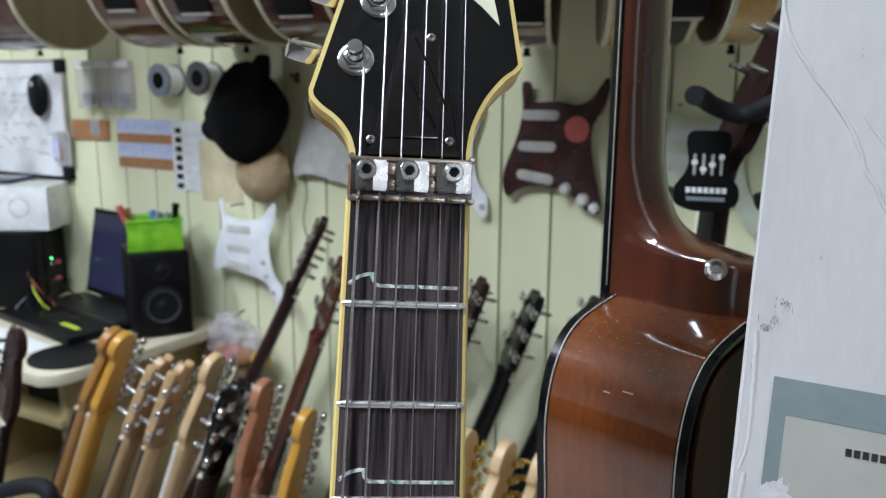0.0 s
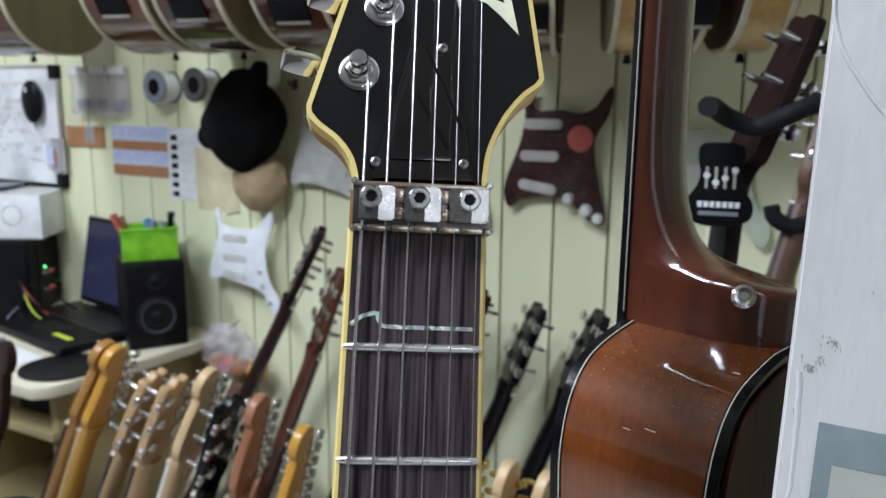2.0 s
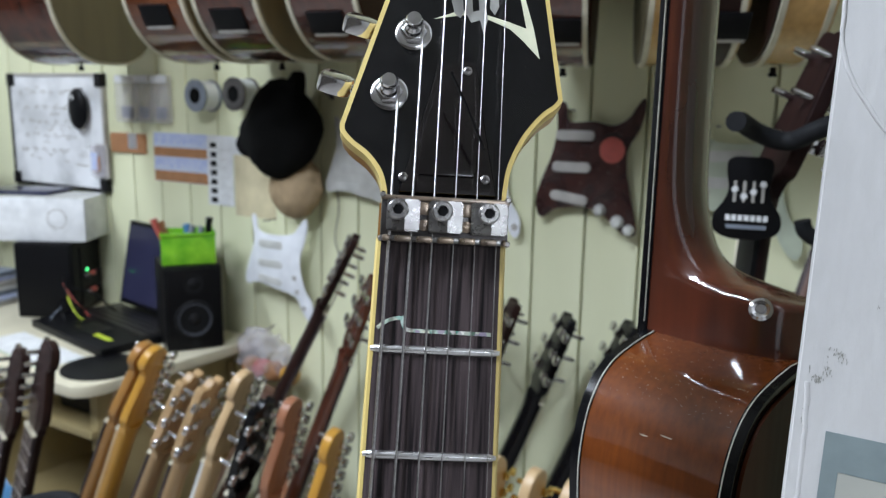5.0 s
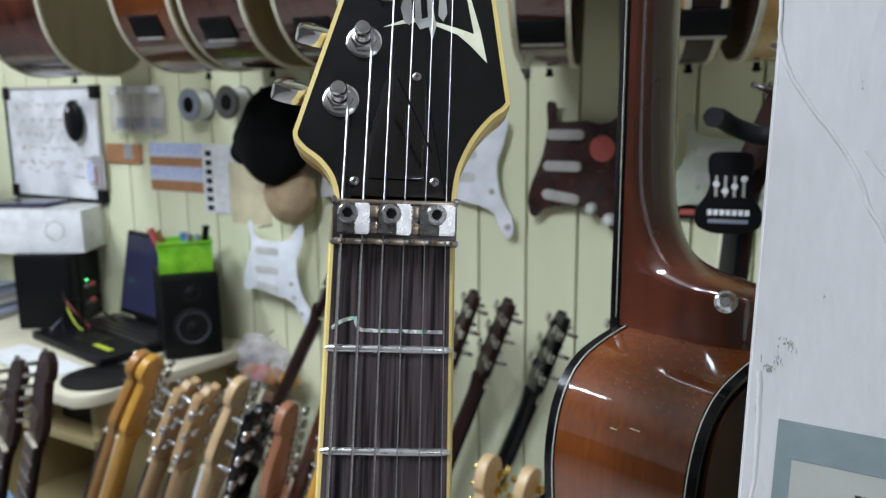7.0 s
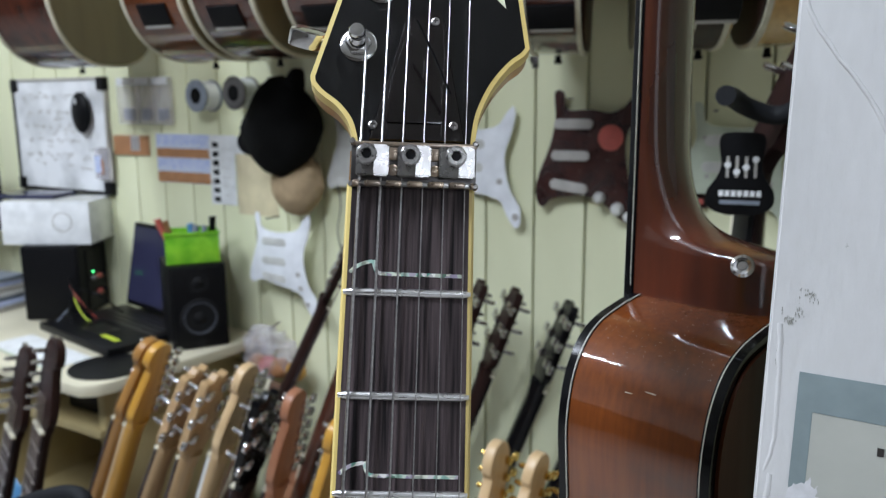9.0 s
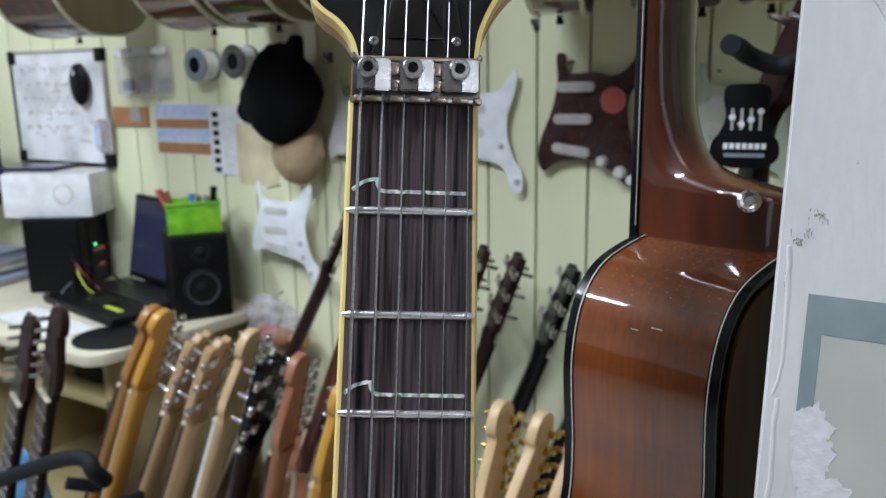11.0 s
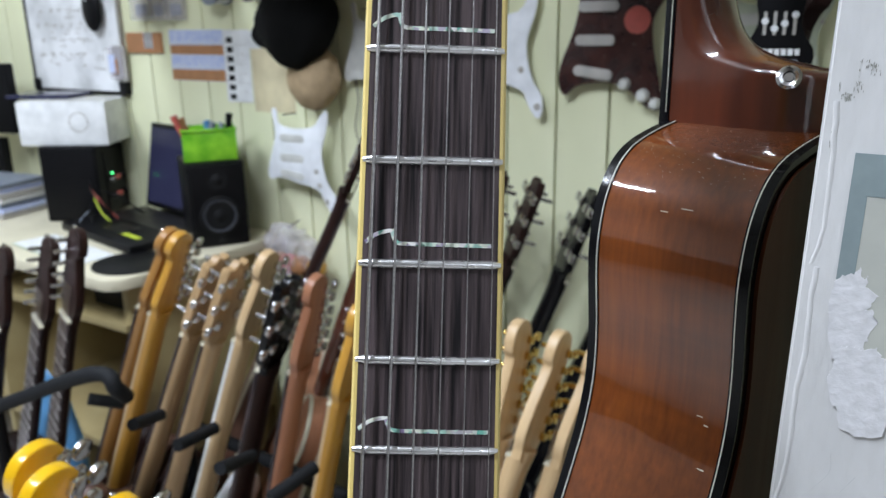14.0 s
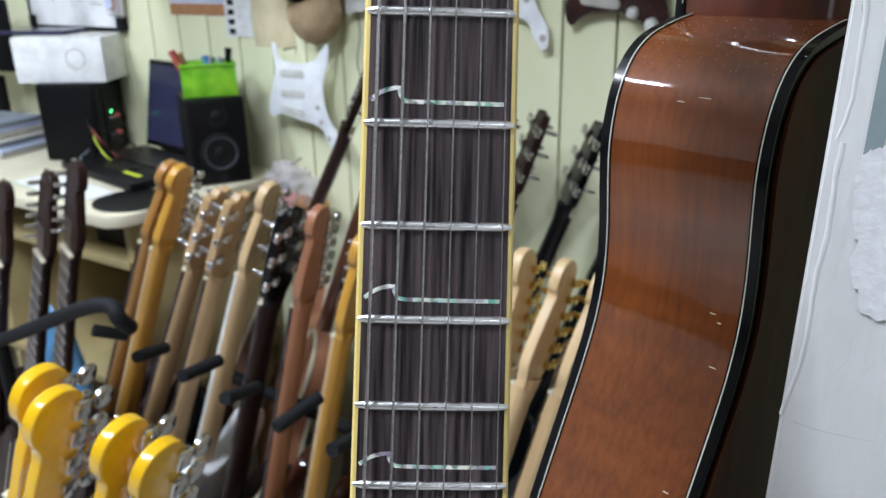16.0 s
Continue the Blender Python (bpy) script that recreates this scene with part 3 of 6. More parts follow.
def headstock(g):
    left = [(-0.0205, 0.013), (-0.0207, 0.017), (-0.0226, 0.0228), (-0.0268, 0.0282), (-0.0325, 0.0325), (-0.0358, 0.0362), (-0.0364, 0.0392)]
    right = [(0.0414, 0.0524), (0.0392, 0.0495), (0.0345, 0.0456), (0.0284, 0.0376), (0.0238, 0.0275), (0.0222, 0.019), (0.0218, 0.013)]
    top = [(-0.0222, 0.0909), (-0.005, 0.150), (0.004, 0.178), (0.016, 0.186), (0.027, 0.172), (0.0330, 0.135), (0.0362, 0.0935)]
    ls, rs = spline(left, 5), spline(right, 5)
    ol = [head_xz((q.x, q.y)) for q in ls] + [head_xz(q) for q in top] + [head_xz((q.x, q.y)) for q in rs]
    # the blank with its wood side
    part("headstock", slab(bmesh.new(), ol, 0.0006, 0.0145, 0.0, HEAD), "amber_dark", g, "black faced headstock with pointed horns", smooth=False)

    def inset(outline, d):
        out = []
        k = len(outline)
        for i in range(k):
            a, b, c = Vector(outline[i - 1]), Vector(outline[i]), Vector(outline[(i + 1) % k])
            n1 = Vector((-(b - a).y, (b - a).x)).normalized()
            n2 = Vector((-(c - b).y, (c - b).x)).normalized()
            nn = (n1 + n2)
            nn = nn.normalized() * (d / max(0.45, math.sqrt(max(0.01, (1 + n1.dot(n2)) / 2))))
            out.append((b.x - nn.x, b.y - nn.y))
        return out

    face = inset(ol, 0.0017)
    part("face_plate", slab(bmesh.new(), face, -0.0002, 0.002, 0.0, HEAD), "head_lacquer", g, "black gloss lacquer face", smooth=False)
    # binding: rim between outline and face
    bm = bmesh.new()
    a = [bm.verts.new(HEAD @ Vector((q[0], 0.0, q[1]))) for q in ol]
    a2 = [bm.verts.new(HEAD @ Vector((q[0], 0.0062, q[1]))) for q in inset(ol, -0.0003)]
    b = [bm.verts.new(HEAD @ Vector((q[0], -0.0001, q[1]))) for q in inset(ol, 0.00165)]
    k = len(ol)
    for i in range(k):
        j = (i + 1) % k
        bm.faces.new((a[i], a[j], b[j], b[i]))
        bm.faces.new((a2[i], a2[j], a[j], a[i]))
    part("binding", bm, "cream", g, "aged cream edge binding")
    # tuners along the left edge
    for x, z in ((-0.0200, 0.0513), (-0.0125, 0.0743), (-0.0048, 0.0972), (0.003, 0.120), (0.0105, 0.143), (0.018, 0.166)):
        zz = z / math.cos(radians(11))
        t = HEAD @ pose(x, 0, zz, 90)
        tn = part("tuner", lathe(bmesh.new(), [(0.0066, 0.0), (0.0066, 0.0007), (0.0058, 0.0012), (0.0038, 0.0013)], 28, t), "chrome", g, "chrome locking tuning machine")
        part("nut_collar", lathe(bmesh.new(), [(0.0048, 0.0012), (0.0048, 0.0030), (0.0040, 0.0036), (0.0032, 0.0037)], 6, t), "chrome", tn)
        part("post", lathe(bmesh.new(), [(0.0032, 0.002), (0.0031, 0.0050), (0.0026, 0.0056), (0.0019, 0.0066), (0.0022, 0.0078), (0.0029, 0.0086), (0.0030, 0.0105), (0.0024, 0.0114), (0.001, 0.0116)], 20, t), "chrome", tn)
        # button at the side
        d = Vector((-0.95, 0, 0.30)).normalized()
        base = Vector((x, 0.0075, zz))
        edge = base + d * 0.0125
        bm = bmesh.new()
        tube(bm, [HEAD @ (edge), HEAD @ (edge + d * 0.0035)], 0.0020, 10)
        ang = math.atan2(d.z, d.x)
        mm = HEAD @ Matrix.Translation(edge + d * 0.0075) @ Matrix.Rotation(-ang, 4, "Y")
        bm2 = bmesh.new()
        ol2 = spline([(-0.0045, -0.0035), (0.0, -0.0062), (0.0045, -0.0058), (0.0058, 0.0), (0.0045, 0.0058), (0.0, 0.0062), (-0.0045, 0.0035)], 4, True)
        slab(bm2, [(q.x * 1.15, q.y) for q in ol2], -0.0032, 0.0032, 0.0014)
        bmesh.ops.transform(bm2, matrix=mm @ pose(0, 0, 0, 52), verts=bm2.verts)
        part("shaft", bm, "chrome", tn)
        part("button", bm2, "chrome", tn, "rounded chrome tuner button")
    # strings over the headstock to their posts
    posts = ((-0.0185, 0.0513), (-0.0110, 0.0743), (-0.0035, 0.0972), (0.0042, 0.120), (0.0117, 0.143), (0.0192, 0.166))
    gauges = (0.00062, 0.00052, 0.00040, 0.00026, 0.00021, 0.00018)
    for i, (px, pz) in enumerate(posts):
        x0 = -0.0172 + i * 0.00705
        zz = pz / math.cos(radians(11))
        part("string", tube(bmesh.new(), [(x0, -0.0016, 0.012), HEAD @ Vector((px + 0.0018, -0.0066, zz))], gauges[i] * 0.72, 8), "string", g)
    # truss rod cover with its raised field and three screws
    cov = spline([(-0.0150, 0.0155), (-0.0128, 0.0245), (-0.0090, 0.0395), (-0.0062, 0.0500)], 3) + spline([(-0.0040, 0.0600), (0.0, 0.0622), (0.0080, 0.0640), (0.0108, 0.0600), (0.0120, 0.050), (0.0150, 0.033), (0.0182, 0.0155)], 3)
    part("truss_cover", slab(bmesh.new(), [head_xz((q.x, q.y)) for q in cov], -0.0026, -0.0002, 0.0013, HEAD), "cover", g, "black plastic truss rod cover")
    fld = [(-0.0100, 0.0235), (-0.0088, 0.0215), (0.0098, 0.0215), (0.0110, 0.0235), (0.0112, 0.0330), (-0.0012, 0.0545), (-0.0034, 0.0540), (-0.0078, 0.0380)]
    part("raised_field", slab(bmesh.new(), [head_xz(q) for q in fld], -0.0034, -0.0018, 0.0007, HEAD), "cover", g)
    part("groove_line", ribbon(bmesh.new(), [head_xz(q) for q in ((0.0005, 0.0545), (0.0060, 0.0440), (0.0125, 0.0300))], 0.00028, -0.0036, -0.0015), "black_fabric", g)
    for x, z in ((0.0071, 0.0602), (-0.0137, 0.0207), (0.0141, 0.0211)):
        t = HEAD @ pose(x, -0.0024, z / math.cos(radians(11)), 90)
        sc = part("screw", lathe(bmesh.new(), [(0.0017, 0.0), (0.0016, 0.0005), (0.0010, 0.0009), (0.0005, 0.0009)], 16, t), "nickel", g)
        bm = bmesh.new()
        box(bm, (0, 0, 0.00095), (0.0018, 0.0004, 0.0002), 0, t)
        box(bm, (0, 0, 0.00095), (0.0004, 0.0018, 0.0002), 0, t)
        part("cross_slot", bm, "screw", sc, smooth=False)
    # cream pointed flourish and silver lettering shapes of the maker's mark, as plain forms
    fl = [(-0.0055, 0.0805), (0.006, 0.0830), (0.0145, 0.0815), (0.022, 0.0785), (0.0265, 0.0745), (0.0329, 0.0676), (0.0305, 0.0800), (0.0262, 0.0955), (0.0235, 0.108), (0.0222, 0.108), (0.0252, 0.0940), (0.0280, 0.0790), (0.0215, 0.0812), (0.012, 0.0838), (0.004, 0.0846)]
    part("maker_mark", slab(bmesh.new(), [head_xz(q) for q in fl], -0.00045, -0.0001, 0.0, HEAD), "cream_ink", g, "cream pointed flourish print", smooth=False)
    for q in ([(0.0006, 0.0885), (0.0020, 0.0830), (0.0040, 0.0815), (0.0052, 0.0840), (0.0040, 0.0960), (0.0022, 0.0960)],
              [(0.0060, 0.0835), (0.0080, 0.0800), (0.0112, 0.0812), (0.0125, 0.0760), (0.0140, 0.0815), (0.0118, 0.0935), (0.0102, 0.0935), (0.0108, 0.0850), (0.0085, 0.0842), (0.0078, 0.0935), (0.0058, 0.0935)],
              [(0.0146, 0.0860), (0.0165, 0.0835), (0.0180, 0.0870), (0.0172, 0.0945), (0.0150, 0.0945)]):
        part("maker_mark", slab(bmesh.new(), [head_xz(w) for w in q], -0.00055, -0.0001, 0.0, HEAD), "silver_ink", g, "silver print shape", smooth=False)


def lock_nut(g):
    x0, x1 = -0.0203, 0.0218
    xm = (x0 + x1) / 2
    ln = part("locking_nut", boxm((xm, 0.0006, 0.0065), (x1 - x0, 0.0046, 0.0150), 0.0008), "screw", g, "polished nickel locking nut")
    for z in (0.0132,):
        part("rail", boxm((xm, -0.0022, z), (x1 - x0 + 0.0004, 0.0016, 0.0016), 0.0005), "brass", ln)
    for sg in (x0 + 0.0004, x1 - 0.0004):
        for z in (-0.0004, 0.0140):
            part("corner_stud", lathe(bmesh.new(), [(0.0011, 0), (0.0011, 0.0016), (0.0007, 0.0022)], 12, pose(sg, -0.0012, z, 90)), "nickel", ln)
    for i, (a, b, bx) in enumerate(((-0.0184, -0.0076, -0.0147), (-0.0046, 0.0064, -0.0004), (0.0092, 0.0210, 0.0146))):
        mx = a + (b - a) * 0.55
        zc0, zc1 = 0.0021, 0.0125
        bm = bmesh.new()
        ring = [(a, -0.0015), (a, -0.0053), (mx, -0.0064), (b, -0.0056), (b, -0.0015)]
        lo = [bm.verts.new((x, y, zc0)) for x, y in ring]
        hi = [bm.verts.new((x, y, zc1)) for x, y in ring]
        bm.faces.new(lo)
        bm.faces.new(hi)
        for q in range(5):
            bm.faces.new((lo[q], lo[(q + 1) % 5], hi[(q + 1) % 5], hi[q]))
        bmesh.ops.bevel(bm, geom=[e for e in bm.edges if not (abs(e.verts[0].co.x - mx) < 1e-6 and abs(e.verts[1].co.x - mx) < 1e-6)], offset=0.0005, segments=2, affect="EDGES")
        pad = part("clamp", bm, "nickel", ln, "square string clamp", smooth=False)
        t = pose(bx, -0.0060, 0.0088, 90)
        part("clamp_bolt", lathe(bmesh.new(), [(0.0031, 0.0), (0.0034, 0.0006), (0.0034, 0.0030), (0.0029, 0.0036), (0.0018, 0.0036), (0.0017, 0.0018), (0.0004, 0.0018)], 24, t), "nickel", pad)
        part("hex_hole", lathe(bmesh.new(), [(0.00165, 0.0008), (0.00165, 0.0030), (0.0005, 0.0030)], 6, t), "black_matte", pad)
    for x in (-0.0061, 0.0078):
        t = pose(x, -0.0018, 0.0045, 90)
        part("mount_screw", lathe(bmesh.new(), [(0.0019, 0.0), (0.0019, 0.0008), (0.0012, 0.0013), (0.0004, 0.0013)], 16, t), "brass", ln)
        part("shim", boxm((x, -0.0021, 0.0100), (0.0028, 0.0012, 0.0042), 0.0003), "brass", ln)
    for i in range(7):
        a, b = max(x0 + 0.0008, -0.0199 + (i - 0.38) * 0.00705), min(x1 - 0.0008, -0.0199 + (i + 0.38) * 0.00705)
        part("string_saddle", boxm(((a + b) / 2, -0.0028, -0.0002), (b - a, 0.0030, 0.0022), 0.0008), "brass", ln)
    part("front_bar", boxm((xm, -0.0012, -0.0001), (x1 - x0 - 0.001, 0.0024, 0.0018), 0.0004), "nickel", ln)


electric()


# ---------------------------------------------------------------- the acoustic guitar beside the pillar
ACO = Matrix.Translation((0.066, 0.432, 0)) @ pose(0, 0, 0, 0, 0, -45)   # x through the body's depth (0 = front), -y towards the room, z up


def acoustic():
    g = thing("acoustic_guitar", ACO, "glossy reddish brown acoustic guitar with black and ivory binding", "guitar")
    near = [(-0.047, 1.3195), (-0.030, 1.3165), (-0.012, 1.3115), (0.0, 1.3040), (0.0085, 1.2930), (0.0140, 1.279), (0.0170, 1.260), (0.0165, 1.240), (0.0150, 1.218), (0.0150, 1.198), (0.0170, 1.180), (0.0230, 1.158), (0.0330, 1.134), (0.0450, 1.108), (0.0590, 1.078), (0.0730, 1.045), (0.083, 1.005), (0.086, 0.965), (0.078, 0.915), (0.052, 0.872), (0.01, 0.845), (-0.075, 0.834)]
    mid = -0.075
    nr = spline(near, 5)
    ol = [(q.x, q.y) for q in nr] + [(2 * mid - q.x, q.y) for q in reversed(nr[:-1])]
    D = 0.090

    def rim(x0, x1, grow=0.0, name="side", matn="acoustic", label=""):
        bm = bmesh.new()
        rows = []
        for i, (w, z) in enumerate(ol):
            a, b = Vector(ol[i - 1]), Vector(ol[(i + 1) % len(ol)])
            d = (b - a).normalized()
            n = Vector((d.y, -d.x)) * -grow
            rows.append([bm.verts.new((x0, -(w + n.x), z + n.y)), bm.verts.new((x1, -(w + n.x), z + n.y))])
        k = len(rows)
        for i in range(k):
            j = (i + 1) % k
            bm.faces.new((rows[i][0], rows[j][0], rows[j][1], rows[i][1]))
        if name != "side":
            bm.faces.new([q[0] for q in rows])
            bm.faces.new([q[1] for q in rows])
        return part(name, bm, matn, g, label)

    rim(0.005, D - 0.005, 0.0, "side", "acoustic", "glossy reddish brown mahogany side")
    rim(-0.001, 0.0042, 0.0006, "front_binding", "black_gloss", "black front binding")
    rim(0.0043, 0.0049, 0.0008, "binding_line", "purfling", "thin ivory line")
    rim(0.0049, 0.0055, 0.0006, "dark_line", "black_gloss", "thin black line")
    rim(D - 0.0068, D - 0.0059, 0.0006, "dark_line", "black_gloss", "thin black line")
    rim(D - 0.0059, D - 0.0053, 0.0008, "binding_line", "purfling", "thin ivory line")
    rim(D - 0.0053, D - 0.0005, 0.0006, "back_binding", "binding_black", "black back binding")
    # the back's shade is part of this material's colour
    rim(D - 0.0004, D + 0.0015, -0.0045, "back", "acoustic_back", "dark brown back with shade in its colour")
    rim(-0.0022, -0.0012, -0.002, "top", "spruce", "amber spruce top")
    # neck and heel: profile in the plane of depth and height, centred on the guitar's middle
    hw, nm = 0.0225, -0.0700
    # neck and heel in one: half ovals whose depth sweeps out to the full depth of the body
    bm = bmesh.new()
    rows = []
    prof = spline([(0.0850, 1.3180), (0.0850, 1.3400), (0.0845, 1.3462), (0.0780, 1.3490), (0.0620, 1.3515), (0.0465, 1.3545), (0.0338, 1.3600), (0.0250, 1.3690), (0.0182, 1.3850), (0.0145, 1.4050), (0.0128, 1.45), (0.0124, 1.53), (0.0120, 1.62)], 4)
    for q in prof:
        dep, z = q.x, q.y
        h = 0.0222 - 0.0020 * (z - 1.318) / 0.30
        p = 0.9 - 0.45 * min(1.0, max(0.0, (dep - 0.02) / 0.03))
        rows.append([bm.verts.new((-0.0005 + (dep + 0.0005) * math.sin(a) ** p if 0 < a < math.pi else -0.0005, -(nm + h * math.cos(a)), z)) for a in [math.pi * k / 26 for k in range(27)]])
    for p, q in zip(rows, rows[1:]):
        for k in range(27):
            bm.faces.new((p[k], p[(k + 1) % 27], q[(k + 1) % 27], q[k]))
    bm.faces.new(rows[0])
    bm.faces.new(rows[-1])
    part("neck", bm, "acoustic_neck", g, "dark red mahogany neck and heel")
    bm = bmesh.new()
    slab(bm, [(nm + hw + 0.0008, 1.315), (nm + hw - 0.0018, 1.625), (nm - hw + 0.0018, 1.625), (nm - hw - 0.0008, 1.315)], 0, 0.0062, 0.0006)
    bmesh.ops.transform(bm, matrix=Matrix(((0, -1, 0, 0), (-1, 0, 0, 0), (0, 0, 1, 0), (0, 0, 0, 1))), verts=bm.verts)
    part("fretboard", bm, "black_gloss", g, "black edged fretboard")
    for i in range(2, 16):
        z = 1.7 - 0.36 * 1.0 + 0.26 - 0.648 * (1 - 2 ** (-i / 12)) + 0.31
        if not 1.325 < z < 1.62:
            continue
        part("fret", boxm((-0.0068, 0.070, z), (0.0012, 2 * hw + 0.0006, 0.0018), 0.0004), "fret", g)
    # wear near the shoulder: dust specks and a few scratches
    rnd = random.Random(11)
    for i in range(150):
        x, t = rnd.uniform(0.010, 0.080), rnd.random()
        q = nr[int(2 + t * 16)]
        part("dust_speck", boxm((x, -q.x - 0.0002, q.y + 0.0002), (0.00018, 0.00018, 0.00018)), "grey_plastic", g)
    for x, i, ln in ((0.070, 48, 0.003), (0.074, 49, 0.002), (0.076, 54, 0.0035), (0.073, 66, 0.003), (0.071, 67, 0.0025), (0.052, 22, 0.006), (0.040, 23, 0.004)):
        q = nr[i]
        part("scratch", boxm((x, -q.x - 0.0002, q.y), (ln, 0.0005, 0.00022)), "ivory", g)
    # painted reflection: a thin pale strip along the fretboard's edge
    part("fretboard_line", boxm((-0.0016, 0.070 - hw - 0.0004, 1.470), (0.0004, 0.0012, 0.29)), "purfling", g)
    # strap button on the heel
    w = mid + 0.0205
    sb = part("strap_button", lathe(bmesh.new(), [(0.0032, 0.0), (0.0036, 0.003), (0.0030, 0.006), (0.0052, 0.009), (0.0062, 0.0105), (0.0060, 0.0120), (0.0045, 0.0128), (0.0030, 0.0125), (0.0026, 0.0108), (0.0006, 0.0108)], 24, pose(0.0640, -w, 1.3425, 68, 0, 20)), "chrome", g, "chrome strap button")
    part("screw", lathe(bmesh.new(), [(0.0022, 0.0108), (0.0020, 0.0118), (0.0006, 0.0118)], 12, pose(0.0640, -w, 1.3425, 68, 0, 20)), "chrome", sb)
    # tapered head above the view
    hd = spline([(mid - 0.024, 1.62), (mid - 0.036, 1.65), (mid - 0.034, 1.80), (mid, 1.81), (mid + 0.034, 1.80), (mid + 0.036, 1.65), (mid + 0.024, 1.62)], 4)
    bm = bmesh.new()
    slab(bm, [(q.x, q.y) for q in hd], -0.002, 0.013)
    bmesh.ops.transform(bm, matrix=Matrix(((0, 1, 0, 0), (-1, 0, 0, 0), (0, 0, 1, 0), (0, 0, 0, 1))), verts=bm.verts)
    part("headstock", bm, "acoustic_neck", g)


acoustic()


def hook(m, top, name_label):
    """A black rod from the ceiling that ends in a padded fork."""
    h = thing("hanger", m, name_label, "hanger", "guitar hangers")
    part("rod", tube(bmesh.new(), [(0, 0.05, 0.0), (0, 0.05, top)], 0.004, 8), "black_matte", h)
    line = spline([(-0.05, -0.045, 0.014), (-0.042, -0.01, 0.0), (-0.028, 0.03, -0.002), (0, 0.05, 0), (0.028, 0.03, -0.002), (0.042, -0.01, 0.0), (0.05, -0.045, 0.014)], 5)
    part("fork", tube(bmesh.new(), line, 0.0085, 10), "black_soft", h, "black foam covered fork")
    return h


hook(ACO @ pose(-0.03, 0.075, 1.64, 0, 0, 90), CEIL - 1.64, "black padded fork hanging from the ceiling")


# ---------------------------------------------------------------- guitars in racks, on the wall and hanging
HEADS = {
    "strat": [(0.0215, -0.172), (0.0225, -0.160), (0.0290, -0.142), (0.0285, -0.118), (0.0215, -0.085), (0.0150, -0.060), (0.0135, -0.048), (0.0200, -0.040), (0.0215, -0.022), (0.0130, -0.005), (-0.0060, -0.001), (-0.0230, -0.010), (-0.0310, -0.030), (-0.0335, -0.075), (-0.0315, -0.140), (-0.0235, -0.162), (-0.0215, -0.172)],
    "tele": [(0.0215, -0.172), (0.0230, -0.158), (0.0285, -0.140), (0.0235, -0.110), (0.0165, -0.075), (0.0135, -0.052), (0.0235, -0.036), (0.0255, -0.020), (0.0150, -0.003), (-0.0050, 0.0), (-0.0240, -0.012), (-0.0300, -0.035), (-0.0300, -0.140), (-0.0225, -0.160), (-0.0215, -0.172)],
    "three": [(0.0215, -0.172), (0.0240, -0.158), (0.0370, -0.138), (0.0360, -0.080), (0.0300, -0.030), (0.0260, -0.008), (0.0120, -0.010), (0.0, -0.001), (-0.0120, -0.010), (-0.0260, -0.008), (-0.0300, -0.030), (-0.0360, -0.080), (-0.0370, -0.138), (-0.0240, -0.158), (-0.0215, -0.172)],
    "round": [(0.0205, -0.165), (0.0190, -0.110), (0.0165, -0.082), (0.0200, -0.066), (0.0300, -0.050), (0.0335, -0.028), (0.0260, -0.008), (0.0100, 0.0), (-0.0080, -0.002), (-0.0230, -0.012), (-0.0300, -0.030), (-0.0310, -0.070), (-0.0300, -0.130), (-0.0220, -0.152), (-0.0205, -0.165)],
    "slim": [(0.0200, -0.172), (0.0230, -0.155), (0.0330, -0.140), (0.0290, -0.070), (0.0240, -0.015), (0.0160, -0.003), (0.0, -0.006), (-0.0160, -0.003), (-0.0240, -0.015), (-0.0290, -0.070), (-0.0330, -0.140), (-0.0230, -0.155), (-0.0200, -0.172)],
}
BODIES = {
    "electric": [(0.0, -0.615), (0.045, -0.60), (0.075, -0.545), (0.115, -0.55), (0.140, -0.63), (0.118, -0.73), (0.150, -0.84), (0.155, -0.93), (0.10, -0.995), (0.0, -1.0), (-0.115, -0.985), (-0.160, -0.92), (-0.150, -0.83), (-0.118, -0.73), (-0.145, -0.62), (-0.120, -0.555), (-0.075, -0.56), (-0.045, -0.605)],
    "hollow": [(0.0, -0.520), (0.055, -0.515), (0.085, -0.470), (0.130, -0.480), (0.150, -0.545), (0.128, -0.640), (0.125, -0.70), (0.165, -0.79), (0.185, -0.87), (0.12, -0.955), (0.0, -0.965), (-0.12, -0.955), (-0.185, -0.87), (-0.165, -0.79), (-0.125, -0.70), (-0.128, -0.640), (-0.150, -0.545), (-0.130, -0.480), (-0.085, -0.470), (-0.055, -0.515)],
    "single": [(0.0, -0.625), (0.06, -0.63), (0.085, -0.585), (0.125, -0.60), (0.138, -0.68), (0.115, -0.76), (0.150, -0.85), (0.165, -0.93), (0.11, -1.0), (0.0, -1.01), (-0.11, -1.0), (-0.165, -0.93), (-0.150, -0.85), (-0.115, -0.76), (-0.138, -0.69), (-0.125, -0.62), (-0.06, -0.61)],
}


def lean(top, low, back):
    """A pose with its origin at top, z up along the line from low to top, and y nearest to the way 'back'. All in the wall's u, o, z."""
    a, b = (WALL @ Vector((p[0], -p[1], p[2])) for p in (top, low))
    z = (a - b).normalized()
    y = WALL.to_3x3() @ Vector((back[0], -back[1], 0.0))
    y = (y - z * y.dot(z)).normalized()
    x = y.cross(z)
    m = Matrix((x, y, z)).transposed().to_4x4()
    m.translation = a
    return m


